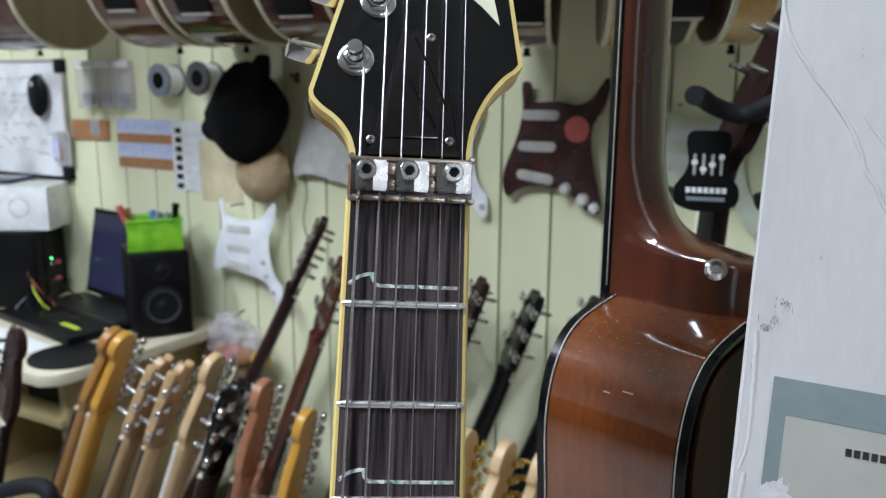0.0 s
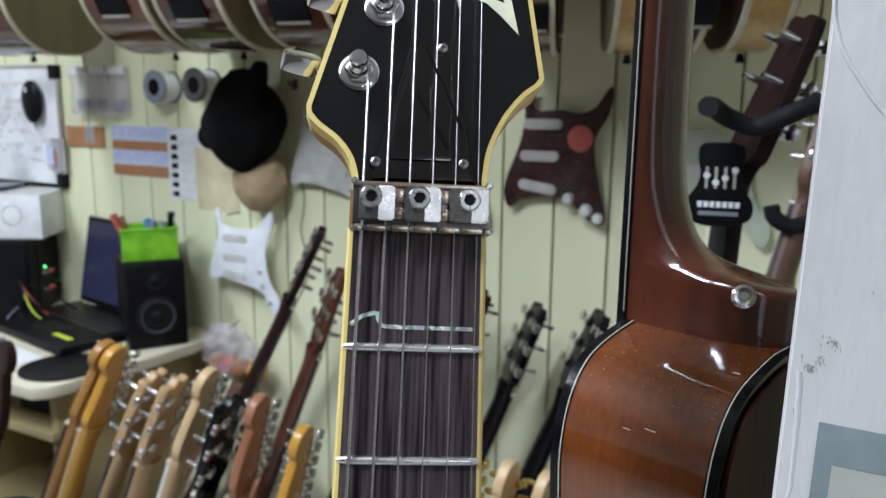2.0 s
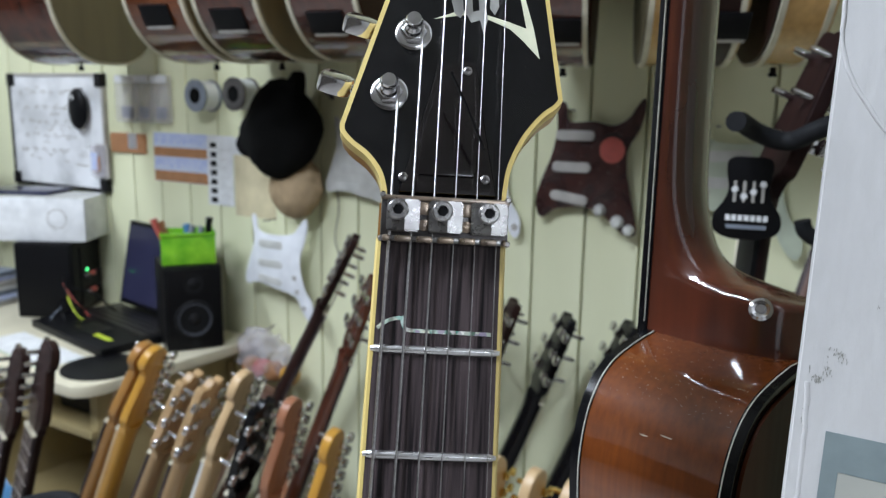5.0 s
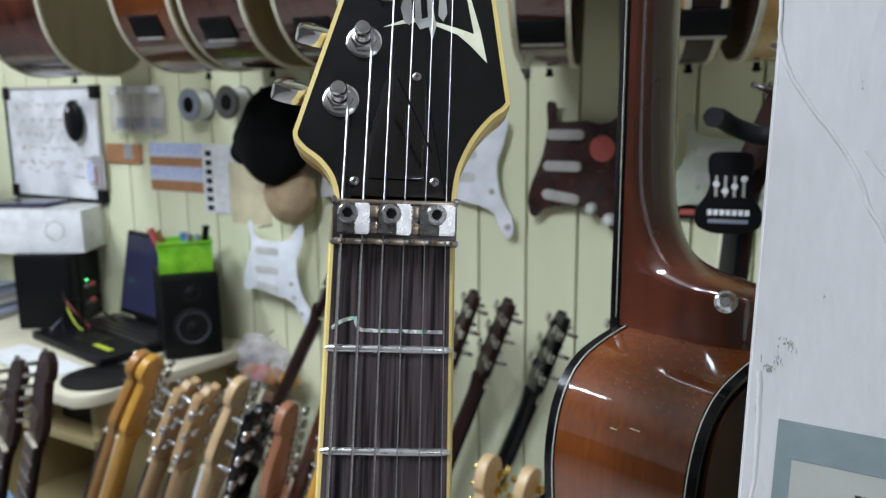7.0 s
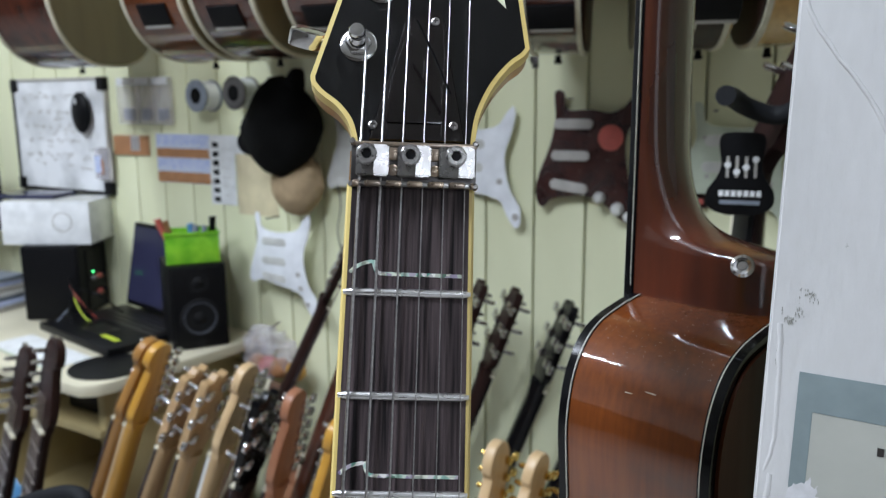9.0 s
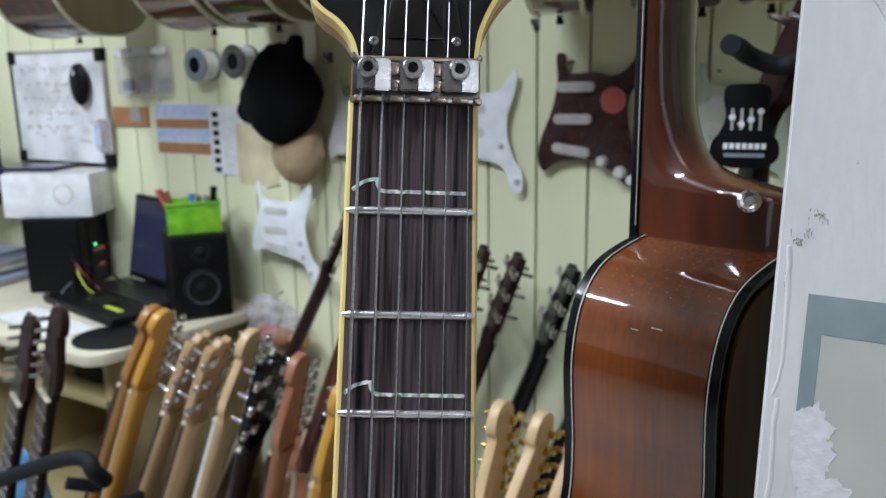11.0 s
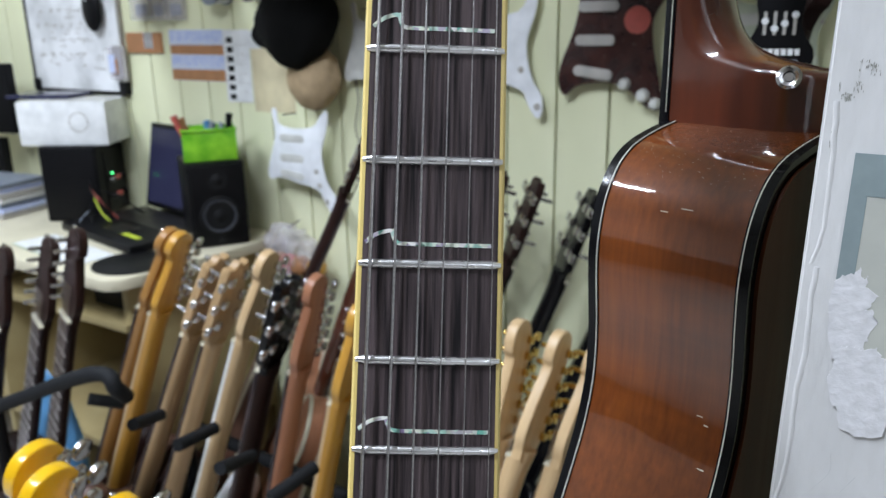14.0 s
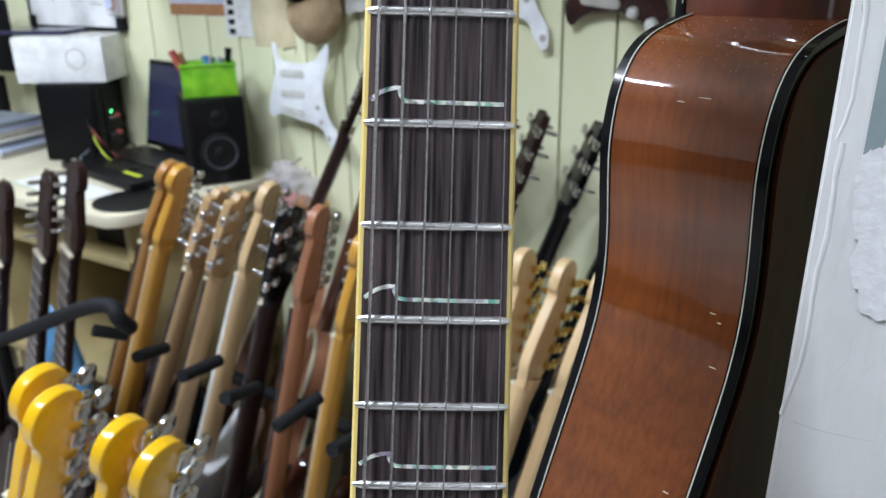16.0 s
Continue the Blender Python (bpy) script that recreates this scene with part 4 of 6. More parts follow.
def tuner(parent, x, z, side, metal, y=0.0165, big=1.0):
    """A tuning machine: gear box on the back, shaft and button out to one side, post at the front."""
    bm = box(bmesh.new(), (x, y + 0.004, z), (0.011 * big, 0.009, 0.013 * big), 0.0022)
    lathe(bm, [(0.004, 0.0), (0.004, 0.018), (0.003, 0.022)], 10, pose(x, 0.002, z, 90))
    t = part("tuner", bm, metal, parent)
    bm = tube(bmesh.new(), [(x, y + 0.004, z), (x + side * 0.017, y + 0.004, z)], 0.0022, 8)
    ol = spline([(0.0, -0.004), (0.006, -0.0075), (0.012, -0.006), (0.0135, 0.0), (0.012, 0.006), (0.006, 0.0075), (0.0, 0.004)], 3, True)
    slab(bm, [(x + side * (0.016 + q.x * big), z + q.y * big) for q in ol], y + 0.001, y + 0.007, 0.001)
    part("button", bm, metal, t)


def guitar(m, head, neck, front, style, metal, label, body="electric", body_mat="black_gloss", sides=(-1,), guard=None, binding=None, name="guitar", group="guitars in the rack", bodied=True, frets=True, face=None, big=None, edge=None, strung=True, pitch=0, keys=6, step=0.0225):
    g = thing(name, m, label, "guitar", group)
    ol = [(q.x, q.y) for q in spline(HEADS[style], 4)]
    hd = part("headstock", slab(bmesh.new(), ol, 0.003, 0.0175, 0.0022, None, 3), head, g)
    if face:
        part("face_plate", slab(bmesh.new(), [(x * 0.97, z * 0.985 - 0.001) for x, z in ol], 0.0018, 0.0029), face, g)
    # neck: half round, widening down
    bm = bmesh.new()
    rows = []
    zt, zb = -0.160, -0.640
    for i in range(15):
        t = i / 14
        z = zt + (zb - zt) * t
        h = 0.0210 + 0.0065 * t
        dep = 0.0200 + 0.002 * t + (0.006 * max(0, 1 - t / 0.08))
        rows.append([bm.verts.new((h * math.cos(a), 0.0035 + (dep - 0.0035) * math.sin(a) ** 0.85, z)) for a in [math.pi * k / 14 for k in range(15)]])
    for a, b in zip(rows, rows[1:]):
        for k in range(15):
            bm.faces.new((a[k], a[(k + 1) % 15], b[(k + 1) % 15], b[k]))
    bm.faces.new(rows[0])
    bm.faces.new(rows[-1])
    part("neck", bm, neck, g)
    part("fretboard", slab(bmesh.new(), [(0.0208, -0.172), (0.0278, -0.68), (-0.0278, -0.68), (-0.0208, -0.172)], -0.0025, 0.0034, 0.0008), front, g)
    if edge:
        part("binding", slab(bmesh.new(), [(-0.0170, -0.172), (-0.0240, -0.68), (-0.0300, -0.68), (-0.0230, -0.172)], -0.0034, 0.0030, 0.0004), edge, g, "white neck binding")
    if frets:
        for n in range(1, 16):
            s = fret_at(n)
            part("fret", boxm((0, -0.0028, -0.172 - s), (0.0418 + 0.0128 * s / 0.5, 0.0018, 0.0022), 0.0005), "fret", g)
    for i in range(6 if strung else 0):
        x = -0.0175 + 0.007 * i
        part("string", tube(bmesh.new(), [(x, -0.0042, -0.10), (x, -0.0048, -0.172), (x * 1.35, -0.0065, -0.80)], 0.0005, 5), "string", g)
    part("nut", boxm((0, -0.001, -0.1715), (0.043, 0.008, 0.004), 0.001), "ivory", g)
    for sd in sides:
        n = keys if len(sides) == 1 else 3
        for i in range(n):
            z = -0.030 - (step * i if len(sides) == 1 else 0.042 * i)
            if len(sides) == 1:
                tuner(g, -0.0225 if sd < 0 else 0.022, z, sd, metal, big=big or 1.0)
            else:
                tuner(g, sd * (0.018 + 0.0035 * i), z, sd, metal, big=1.15)
    if pitch:
        tip = pose(0, 0, -0.172, -pitch) @ pose(0, 0, 0.172)
        for ch in list(g.children):
            if ch.name.split(".")[0] in ("headstock", "face_plate", "tuner"):
                ch.matrix_basis = tip
    if bodied:
        bo = [(q.x, q.y) for q in spline(BODIES[body], 5, True)]
        part("body", slab(bmesh.new(), bo, 0.004, 0.046, 0.007, None, 3), body_mat, g)
        if binding:
            bm = bmesh.new()
            ribbon(bm, bo + bo[:1], 0.0016, 0.0392, 0.0465)
            if body == "hollow":
                ribbon(bm, bo + bo[:1], 0.0036, 0.0028, 0.0100)
            part("binding", bm, binding, g)
        if guard:
            part("pickguard", slab(bmesh.new(), [(q[0] * 0.82, -0.80 + (q[1] + 0.80) * 0.86) for q in bo], 0.001, 0.0039), guard, g)
    return g


def rack_row():
    B = (0.97, -0.16)
    rows = (
        # top (u, o, z), low (u, o, z), head, neck, fretboard, style, metal, label, options
        ((-0.322, 0.570, 1.048), (-0.594, 0.575, 0.519), "amber_dark", "amber_dark", "rosewood", "tele", "chrome", "brown amber maple neck electric guitar standing in the rack", dict(body_mat="dark_wood")),
        ((-0.298, 0.570, 1.044), (-0.552, 0.575, 0.506), "amber", "amber", "maple", "tele", "chrome", "amber maple neck electric guitar standing in the rack", dict(body_mat="walnut")),
        ((-0.212, 0.572, 1.018), (-0.485, 0.575, 0.494), "maple2", "maple2", "rosewood", "three", "chrome", "natural maple guitar with three chrome tuners a side", dict(sides=(-1, 1), body_mat="dark_wood")),
        ((-0.168, 0.572, 1.016), (-0.412, 0.575, 0.486), "maple2", "maple2", "rosewood", "three", "chrome", "natural maple guitar with three chrome tuners a side", dict(sides=(-1, 1), body_mat="black_gloss")),
        ((-0.102, 0.570, 1.040), (-0.322, 0.575, 0.503), "maple", "maple", "white_edge", "strat", "chrome", "pale maple electric guitar with white edge in the rack", dict(body_mat="white_plastic", guard="white_plastic")),
        ((-0.048, 0.585, 1.012), (-0.241, 0.590, 0.445), "black_gloss", "dark_wood", "rosewood", "three", "chrome", "dark brown single cut guitar with black headstock and ivory binding", dict(body="single", sides=(-1, 1), body_mat="dark_wood", binding="ivory")),
        ((-0.008, 0.570, 1.016), (-0.164, 0.575, 0.437), "redwood", "redwood", "rosewood", "strat", "chrome", "reddish maple neck electric guitar in the rack", dict(body_mat="acoustic_neck")),
        ((0.070, 0.570, 0.985), (-0.059, 0.575, 0.478), "amber", "amber", "maple", "strat", "chrome", "amber maple neck electric guitar in the rack", dict(body_mat="acoustic_back")),
    )
    for top, low, head, neck, front, style, metal, label, opt in rows:
        guitar(lean(top, low, B), head, neck, front, style, metal, label, frets=False, **opt)
    # darker guitars nearer the desk, fronts towards the room
    F = (0.27, -0.96)
    for top, low in (((-0.655, 0.670, 0.985), (-0.775, 0.675, 0.686)), ((-0.508, 0.670, 1.022), (-0.640, 0.675, 0.700)), ((-0.425, 0.670, 1.050), (-0.550, 0.675, 0.714))):
        guitar(lean(top, low, F), "dark_wood", "dark_wood", "rosewood", "strat", "chrome", "dark brown guitar with a row of chrome tuners by the desk", body_mat="dark_wood", big=1.25, group="dark guitars by the desk")
    # pale maple ones with gold tuners
    P = (0.985, 0.0)
    for top, low in (((0.322, 0.560, 1.006), (0.300, 0.600, 0.741)), ((0.374, 0.541, 0.996), (0.330, 0.640, 0.730)), ((0.418, 0.524, 0.985), (0.372, 0.600, 0.730))):
        guitar(lean(top, low, P), "maple", "maple", "maple", "strat", "gold", "pale maple neck guitar with gold tuners in the rack", body_mat="black_gloss", group="pale guitars with gold tuners", frets=False, big=0.8)
    # against the wall
    for du, top, wood, label in ((-0.054, 1.100, "dark_wood", "dark brown guitar with chrome tuners leaning on the panelled wall"), (0.017, 1.093, "dark_wood", "dark brown guitar with chrome tuners leaning on the panelled wall"),
                                 (0.122, 1.082, "black_gloss", "black guitar with chrome tuners leaning on the panelled wall"), (0.232, 1.085, "black_gloss", "black guitar with chrome tuners leaning on the panelled wall")):
        guitar(lean((0.155 + du, 0.14, top), (0.070 + du, 0.16, top - 0.226), (-0.80, 0.60)), wood, wood, "black_matte", "slim", "chrome", label, body_mat="black_gloss", frets=False, sides=(-1, 1), group="dark guitars at the wall")
    guitar(lean((-0.140, 0.20, 1.185), (-0.332, 0.22, 0.829), (-0.86, 0.50)), "dark_wood", "dark_wood", "rosewood", "slim", "chrome", "dark brown hollow body guitar with ivory binding leaning on the wall", body="hollow", binding="ivory", body_mat="walnut", frets=False, sides=(-1, 1), group="guitars at the wall", name="guitar")
    guitar(lean((-0.040, 0.28, 1.135), (-0.178, 0.30, 0.788), (-0.74, 0.67)), "acoustic_neck", "acoustic_neck", "rosewood", "slim", "chrome", "reddish brown hollow body guitar with ivory binding leaning on the wall", body="hollow", binding="ivory", body_mat="redwood", frets=False, sides=(-1, 1), group="guitars at the wall", name="guitar")
    # bright yellow ones nearest
    Y = (0.97, -0.15)
    for top, low in (((0.010, 1.022, 0.971), (-0.124, 1.066, 0.571)), ((0.061, 1.039, 0.969), (-0.064, 1.085, 0.594)), ((0.132, 1.020, 0.948), (0.013, 1.065, 0.596)), ((0.163, 1.005, 0.925), (0.051, 1.047, 0.594))):
        guitar(lean(top, low, Y), "yellow", "yellow", "maple", "round", "chrome", "bright yellow guitar with round headstock and chrome tuners", body_mat="yellow", group="yellow guitars", frets=False, big=1.7, keys=4, step=0.036)


rack_row()


def rack():
    r = thing("guitar_rack", at_wall(0, 0, 0), "black steel guitar rack with foam covered arms", "rack")
    part("rail", tube(bmesh.new(), [(-0.42, -0.50, 0.62), (0.30, -0.50, 0.56)], 0.012, 12), "black_soft", r)
    for a, b in (((-0.2387, 0.74, 0.7808), (-0.2778, 0.66, 0.7505)), ((-0.1387, 0.74, 0.7746), (-0.1479, 0.66, 0.7623)), ((-0.0505, 0.74, 0.7639), (-0.0697, 0.66, 0.7366)), ((0.0458, 0.74, 0.7475), (0.0565, 0.66, 0.7577)), ((0.1458, 0.74, 0.7459), (0.1362, 0.66, 0.7224))):
        part("arm", tube(bmesh.new(), [(a[0], -a[1], a[2]), (b[0], -b[1], b[2])], 0.010, 12), "black_soft", r, "black foam covered arm")
    line = spline([(-0.516, -0.80, 0.765), (-0.4026, -0.80, 0.8165), (-0.2851, -0.80, 0.8708), (-0.2185, -0.80, 0.8966), (-0.186, -0.80, 0.899), (-0.1765, -0.80, 0.8847), (-0.1836, -0.78, 0.8607)], 5)
    part("arm", tube(bmesh.new(), line, 0.0115, 12), "black_soft", r, "black foam covered arm")
    part("arm", tube(bmesh.new(), [(-0.244, -0.80, 0.8504), (-0.225, -0.76, 0.8300)], 0.009, 12), "black_soft", r, "black foam covered arm")
    for u, o, z in ((-0.42, 0.50, 0.62), (0.30, 0.50, 0.56), (-0.516, 0.80, 0.765)):
        part("leg", tube(bmesh.new(), [(u, -o, z), (u, -o, FLOOR)], 0.012, 10), "black_matte", r)
    part("foot_rail", tube(bmesh.new(), [(-0.72, -0.58, FLOOR + 0.012), (0.36, -0.58, FLOOR + 0.012)], 0.012, 10), "black_matte", r)
    b = thing("storage_bag", at_wall(-0.70, 0.60, 0.40), "sky blue plastic sack on the floor behind the dark guitars", "bag")
    bm = bmesh.new()
    bmesh.ops.create_icosphere(bm, subdivisions=4, radius=1.0)
    for v in bm.verts:
        n = noise.fractal(v.co * 2.2, 1.0, 2.0, 4) * 0.28
        v.co = Vector((v.co.x * (0.075 + 0.02 * n), v.co.y * (0.035 + 0.02 * n), (v.co.z * (1 + n * 0.5)) * 0.30))
    part("sack", bm, "blue", b)


rack()


# ---------------------------------------------------------------- acoustics hanging edge-on in a row
def hanging(u0, u1, side, face, tilt, plate, bottom=1.500, half=0.195, near=0.415, label="", lined="ivory"):
    g = thing("acoustic_guitar", at_wall((u0 + u1) / 2, near - half, bottom, tilt), label, "guitar", "hanging acoustic guitars")
    w = (u1 - u0) / 2
    hb = half
    prof = [(0.0, 0.0), (0.30 * hb, 0.004), (0.62 * hb, 0.028), (0.86 * hb, 0.078), (0.985 * hb, 0.150), (0.97 * hb, 0.205), (0.80 * hb, 0.262), (0.68 * hb, 0.300), (0.66 * hb, 0.335), (0.73 * hb, 0.395), (0.72 * hb, 0.43), (0.58 * hb, 0.470), (0.30 * hb, 0.492), (0.13 * hb, 0.495)]
    sp = spline(prof, 5)
    ol = [(q.x, q.y) for q in sp] + [(-q.x, q.y) for q in reversed(sp[1:])]
    turn = Matrix(((0, 1, 0, 0), (-1, 0, 0, 0), (0, 0, 1, 0), (0, 0, 0, 1)))

    def plate_part(name, a, b, k, matn, lb=""):
        bm = bmesh.new()
        slab(bm, [(x * k, 0.24 + (z - 0.24) * k) for x, z in ol], a, b, 0.0, turn)
        part(name, bm, matn, g, lb)
    plate_part("side", -w + 0.004, w - 0.004, 0.992, side)
    plate_part("binding", -w, -w + 0.007, 1.0, lined, "ivory edge binding")
    plate_part("binding", w - 0.007, w, 1.0, lined, "ivory edge binding")
    plate_part("back", w - 0.002, w + 0.004, 0.978, face)
    plate_part("top", -w - 0.003, -w + 0.002, 0.978, "olive" if side == "spruce" and u0 < 0.5 else "dark_wood" if side == "spruce" else "spruce")
    bm = bmesh.new()
    box(bm, (-w + 0.011, 0, 0.66), (0.022, 0.048, 0.36), 0.006)
    part("neck", bm, "acoustic_neck", g)
    part("headstock", boxm((-w + 0.012, 0, 0.925), (0.016, 0.07, 0.18), 0.005), "acoustic_neck", g)
    if plate:
        # black battery holder let into the side, low on the lower bout
        i = min(range(len(sp)), key=lambda k: abs(sp[k].y - plate))
        p, q = sp[i], sp[i + 1]
        d = (q - p).normalized()
        m = Matrix.Translation((0.0, -p.x, p.y)) @ Matrix.Rotation(math.atan2(d.y, -d.x), 4, "X")
        bm = bmesh.new()
        box(bm, (0, 0, 0), (0.066, 0.040, 0.005), 0.0015, m)
        pl = part("battery_plate", bm, "black_matte", g, "black battery holder")
        bm = bmesh.new()
        box(bm, (0, -0.022, -0.001), (0.060, 0.007, 0.006), 0.001, m)
        part("latch", bm, "grey_plastic", pl)
    bm = lathe(bmesh.new(), [(0.005, 0.0), (0.0045, -0.006), (0.007, -0.010), (0.005, -0.013)], 12)
    part("end_pin", bm, "black_matte", g)
    rod = thing("hanger", at_wall((u0 + u1) / 2 - w + 0.011, near - half, bottom + 0.86, tilt), "black padded hook under the ceiling rail", "hanger", "guitar hangers")
    part("rod", tube(bmesh.new(), [(0, 0.04, 0), (0, 0.04, CEIL - bottom - 0.86)], 0.004, 8), "black_matte", rod)
    part("fork", tube(bmesh.new(), spline([(-0.03, -0.03, 0.01), (-0.03, 0.0, 0), (0, 0.04, 0), (0.03, 0.0, 0), (0.03, -0.03, 0.01)], 5), 0.007, 8), "black_soft", rod)


for u0, u1, side, face, tilt, plate, near, label in (
    (-1.000, -0.840, "acoustic_neck", "olive", 16, 0, 0.415, "red brown acoustic guitar with matte olive back and ivory binding"),
    (-0.555, -0.419, "acoustic", "olive", 8, 0.075, 0.415, "red brown acoustic guitar with black battery holder and ivory binding"),
    (-0.379, -0.247, "acoustic_neck", "olive", 8, 0.070, 0.415, "dark red acoustic guitar with black battery holder and ivory binding"),
    (-0.169, -0.041, "acoustic_neck", "acoustic_back", 8, 0.060, 0.415, "dark red acoustic guitar with black battery holder and ivory binding"),
    (0.222, 0.304, "acoustic_neck", "acoustic_back", 18, 0.050, 0.415, "dark red acoustic guitar with black battery holder and ivory binding"),
    (0.384, 0.445, "spruce", "spruce", 20, 0, 0.415, "amber sided acoustic guitar with olive back and ivory binding"),
    (0.453, 0.503, "dark_wood", "spruce", 20, 0.050, 0.415, "dark brown acoustic guitar with black battery holder and ivory binding"),
    (0.541, 0.601, "spruce", "spruce", 20, 0, 0.415, "amber sided acoustic guitar with dark back and ivory binding"),
):
    hanging(u0, u1, side, face, tilt, plate, bottom=1.512 if u0 < 0 else 1.500, near=near, label=label)


# ---------------------------------------------------------------- guitars on padded yokes behind the acoustic
def yoke_guitars():
    guitar(lean((0.6230, 0.560, 1.5357), (0.6114, 0.560, 1.3067), (0.86, -0.51)), "ebony", "ebony", "black_matte", "slim", "chrome", "dark brown guitar with white edged neck on a black padded yoke", body="single", sides=(-1, 1), body_mat="black_gloss", group="guitars on yokes", frets=False, face="ebony", edge="ivory", strung=False, pitch=18)
    guitar(lean((0.700, 0.262, 1.470), (0.650, 0.333, 1.209), (0.93, 0.36)), "walnut", "walnut", "rosewood", "three", "chrome", "brown guitar hanging on a black padded yoke", body="single", sides=(-1, 1), body_mat="walnut", group="guitars on yokes", frets=False)
    for pts, r, top in ((((0.6080, 0.660, 1.4345), (0.6090, 0.630, 1.4325), (0.6160, 0.605, 1.4245), (0.6349, 0.592, 1.4165), (0.6500, 0.592, 1.4172), (0.6660, 0.600, 1.4255), (0.690, 0.590, 1.437), (0.720, 0.55, 1.445)), 0.0092, (0.700, 0.50)),
                        (((0.640, 0.352, 1.310), (0.645, 0.350, 1.296), (0.662, 0.343, 1.286), (0.680, 0.334, 1.290), (0.700, 0.322, 1.300)), 0.010, (0.705, 0.30))):
        h = thing("hanger", at_wall(0, 0, 0), "black foam padded yoke holding a guitar by its neck", "hanger", "guitar hangers")
        part("fork", tube(bmesh.new(), spline([(u, -o, z) for u, o, z in pts], 5), r, 12), "black_soft", h)
        u, o, z = pts[-1]
        part("rod", tube(bmesh.new(), [(u, -o, z), (u + 0.02, -0.02, z + 0.02)], 0.005, 8), "black_matte", h)
    # black guitar-shaped swing tag with four small sliders printed on it
    C = Vector((0.6130, 0.592, 1.360))
    t = thing("swing_tag", at_wall(C.x, C.y, C.z, 12) @ Matrix.Scale(1.1, 4), "black guitar shaped swing tag with white slider print", "tag")
    ol = spline([(-0.0165, 0.0345), (0.0, 0.036), (0.0165, 0.0345), (0.0195, 0.024), (0.0170, 0.008), (0.0205, -0.004), (0.0285, -0.017), (0.0270, -0.031), (0.013, -0.0375), (0.0, -0.038), (-0.013, -0.0375), (-0.0270, -0.031), (-0.0285, -0.017), (-0.0205, -0.004), (-0.0170, 0.008), (-0.0195, 0.024)], 4, True)
    part("card", slab(bmesh.new(), [(q.x, q.y) for q in ol], -0.0012, 0.0012, 0.0004), "black_matte", t)
    for i, k in enumerate((0.004, -0.002, 0.002, 0.009)):
        x = -0.0115 + i * 0.0078
        part("slider_line", boxm((x, -0.0014, 0.0052), (0.0026, 0.0006, 0.019), 0.0), "grey_plastic", t)
        part("slider_knob", lathe(bmesh.new(), [(0.0030, 0), (0.0028, 0.0008), (0.0010, 0.0010)], 12, pose(x, -0.0013, 0.003 + k, 90)), "paper", t)
    for i in range(7):
        part("print_bar", boxm((-0.0160 + i * 0.0053, -0.0014, -0.0185), (0.0040, 0.0005, 0.0052)), "paper", t)
    part("print_bar", boxm((0.0, -0.0014, -0.0265), (0.034, 0.0005, 0.0036)), "tape_grey", t)


yoke_guitars()


# ---------------------------------------------------------------- things on the panelled wall
def pickguard(name, u, z, o, turn, outline, material, label, slots=(), holes=(), knobs=(), sticker=None, thick=0.0026):
    g = thing(name, at_wall(u, o, z) @ pose(0, 0, 0, 0, turn, 0), label, "pickguard", "pickguards on the wall")
    ol = [(q.x, q.y) for q in spline(outline, 4, True)]
    part("plate", slab(bmesh.new(), ol, -thick, 0.0, 0.0006), material, g)
    for x, zz, a in slots:
        m = pose(x, -thick - 0.003, zz, 0, a, 0)
        pts = [(0.037 * math.copysign(1, math.cos(k)) * 0.74 + 0.0095 * math.cos(k), 0.0095 * math.sin(k)) for k in [2 * math.pi * i / 20 for i in range(20)]]
        part("pickup_cover" if material == "tortoise" else "pickup_slot", slab(bmesh.new(), pts, -0.004 if material == "tortoise" else 0.0022, 0.004, 0.0006, m), "grey_plastic" if material == "tortoise" else "aged_plastic", g)
    for x, zz, r in holes:
        part("control_hole", lathe(bmesh.new(), [(r, 0.0), (r, 0.0008)], 16, pose(x, -thick, zz, 90)), "grey_plastic", g)
    for x, zz, r in knobs:
        part("knob", lathe(bmesh.new(), [(r, 0.0), (r * 0.95, 0.008), (r * 0.72, 0.014), (r * 0.3, 0.015)], 20, pose(x, -thick, zz, 90)), "aged_plastic", g, "dull white control knob")
    if sticker:
        part("sticker", lathe(bmesh.new(), [(0.0235, 0.0), (0.0235, 0.0006)], 32, pose(sticker[0], -thick, sticker[1], 90)), "red_sticker", g, "faded red round sticker")
    part("hook", tube(bmesh.new(), [(ol[0][0] * 0.6, 0, ol[0][1] * 0.9), (ol[0][0] * 0.6, o, ol[0][1] * 0.9)], 0.0018, 6), "screw", g)
    return g


# strat-like plate seen upright: two horns at the top, control end at the lower right
TORT = [(-0.062, 0.117), (-0.044, 0.117), (-0.041, 0.092), (-0.030, 0.084), (0.010, 0.086), (0.045, 0.080), (0.072, 0.092), (0.092, 0.120), (0.101, 0.128), (0.104, 0.110), (0.095, 0.075), (0.076, 0.040), (0.076, 0.000), (0.085, -0.045), (0.094, -0.080), (0.099, -0.108), (0.088, -0.118), (0.068, -0.110), (0.035, -0.082), (0.0, -0.072), (-0.040, -0.074), (-0.066, -0.082), (-0.082, -0.096), (-0.094, -0.088), (-0.098, -0.060), (-0.090, -0.030), (-0.070, 0.020), (-0.060, 0.070)]
pickguard("pickguard", 0.2385, 1.328, 0.022, 0, TORT, "tortoise", "tortoiseshell pickguard with grey pickups and red sticker",
          slots=((-0.023, 0.060, 0), (-0.028, 0.002, 0), (-0.030, -0.055, 8)), knobs=((0.030, -0.073, 0.011), (0.064, -0.092, 0.012), (0.086, -0.105, 0.010)), sticker=(0.047, 0.036))
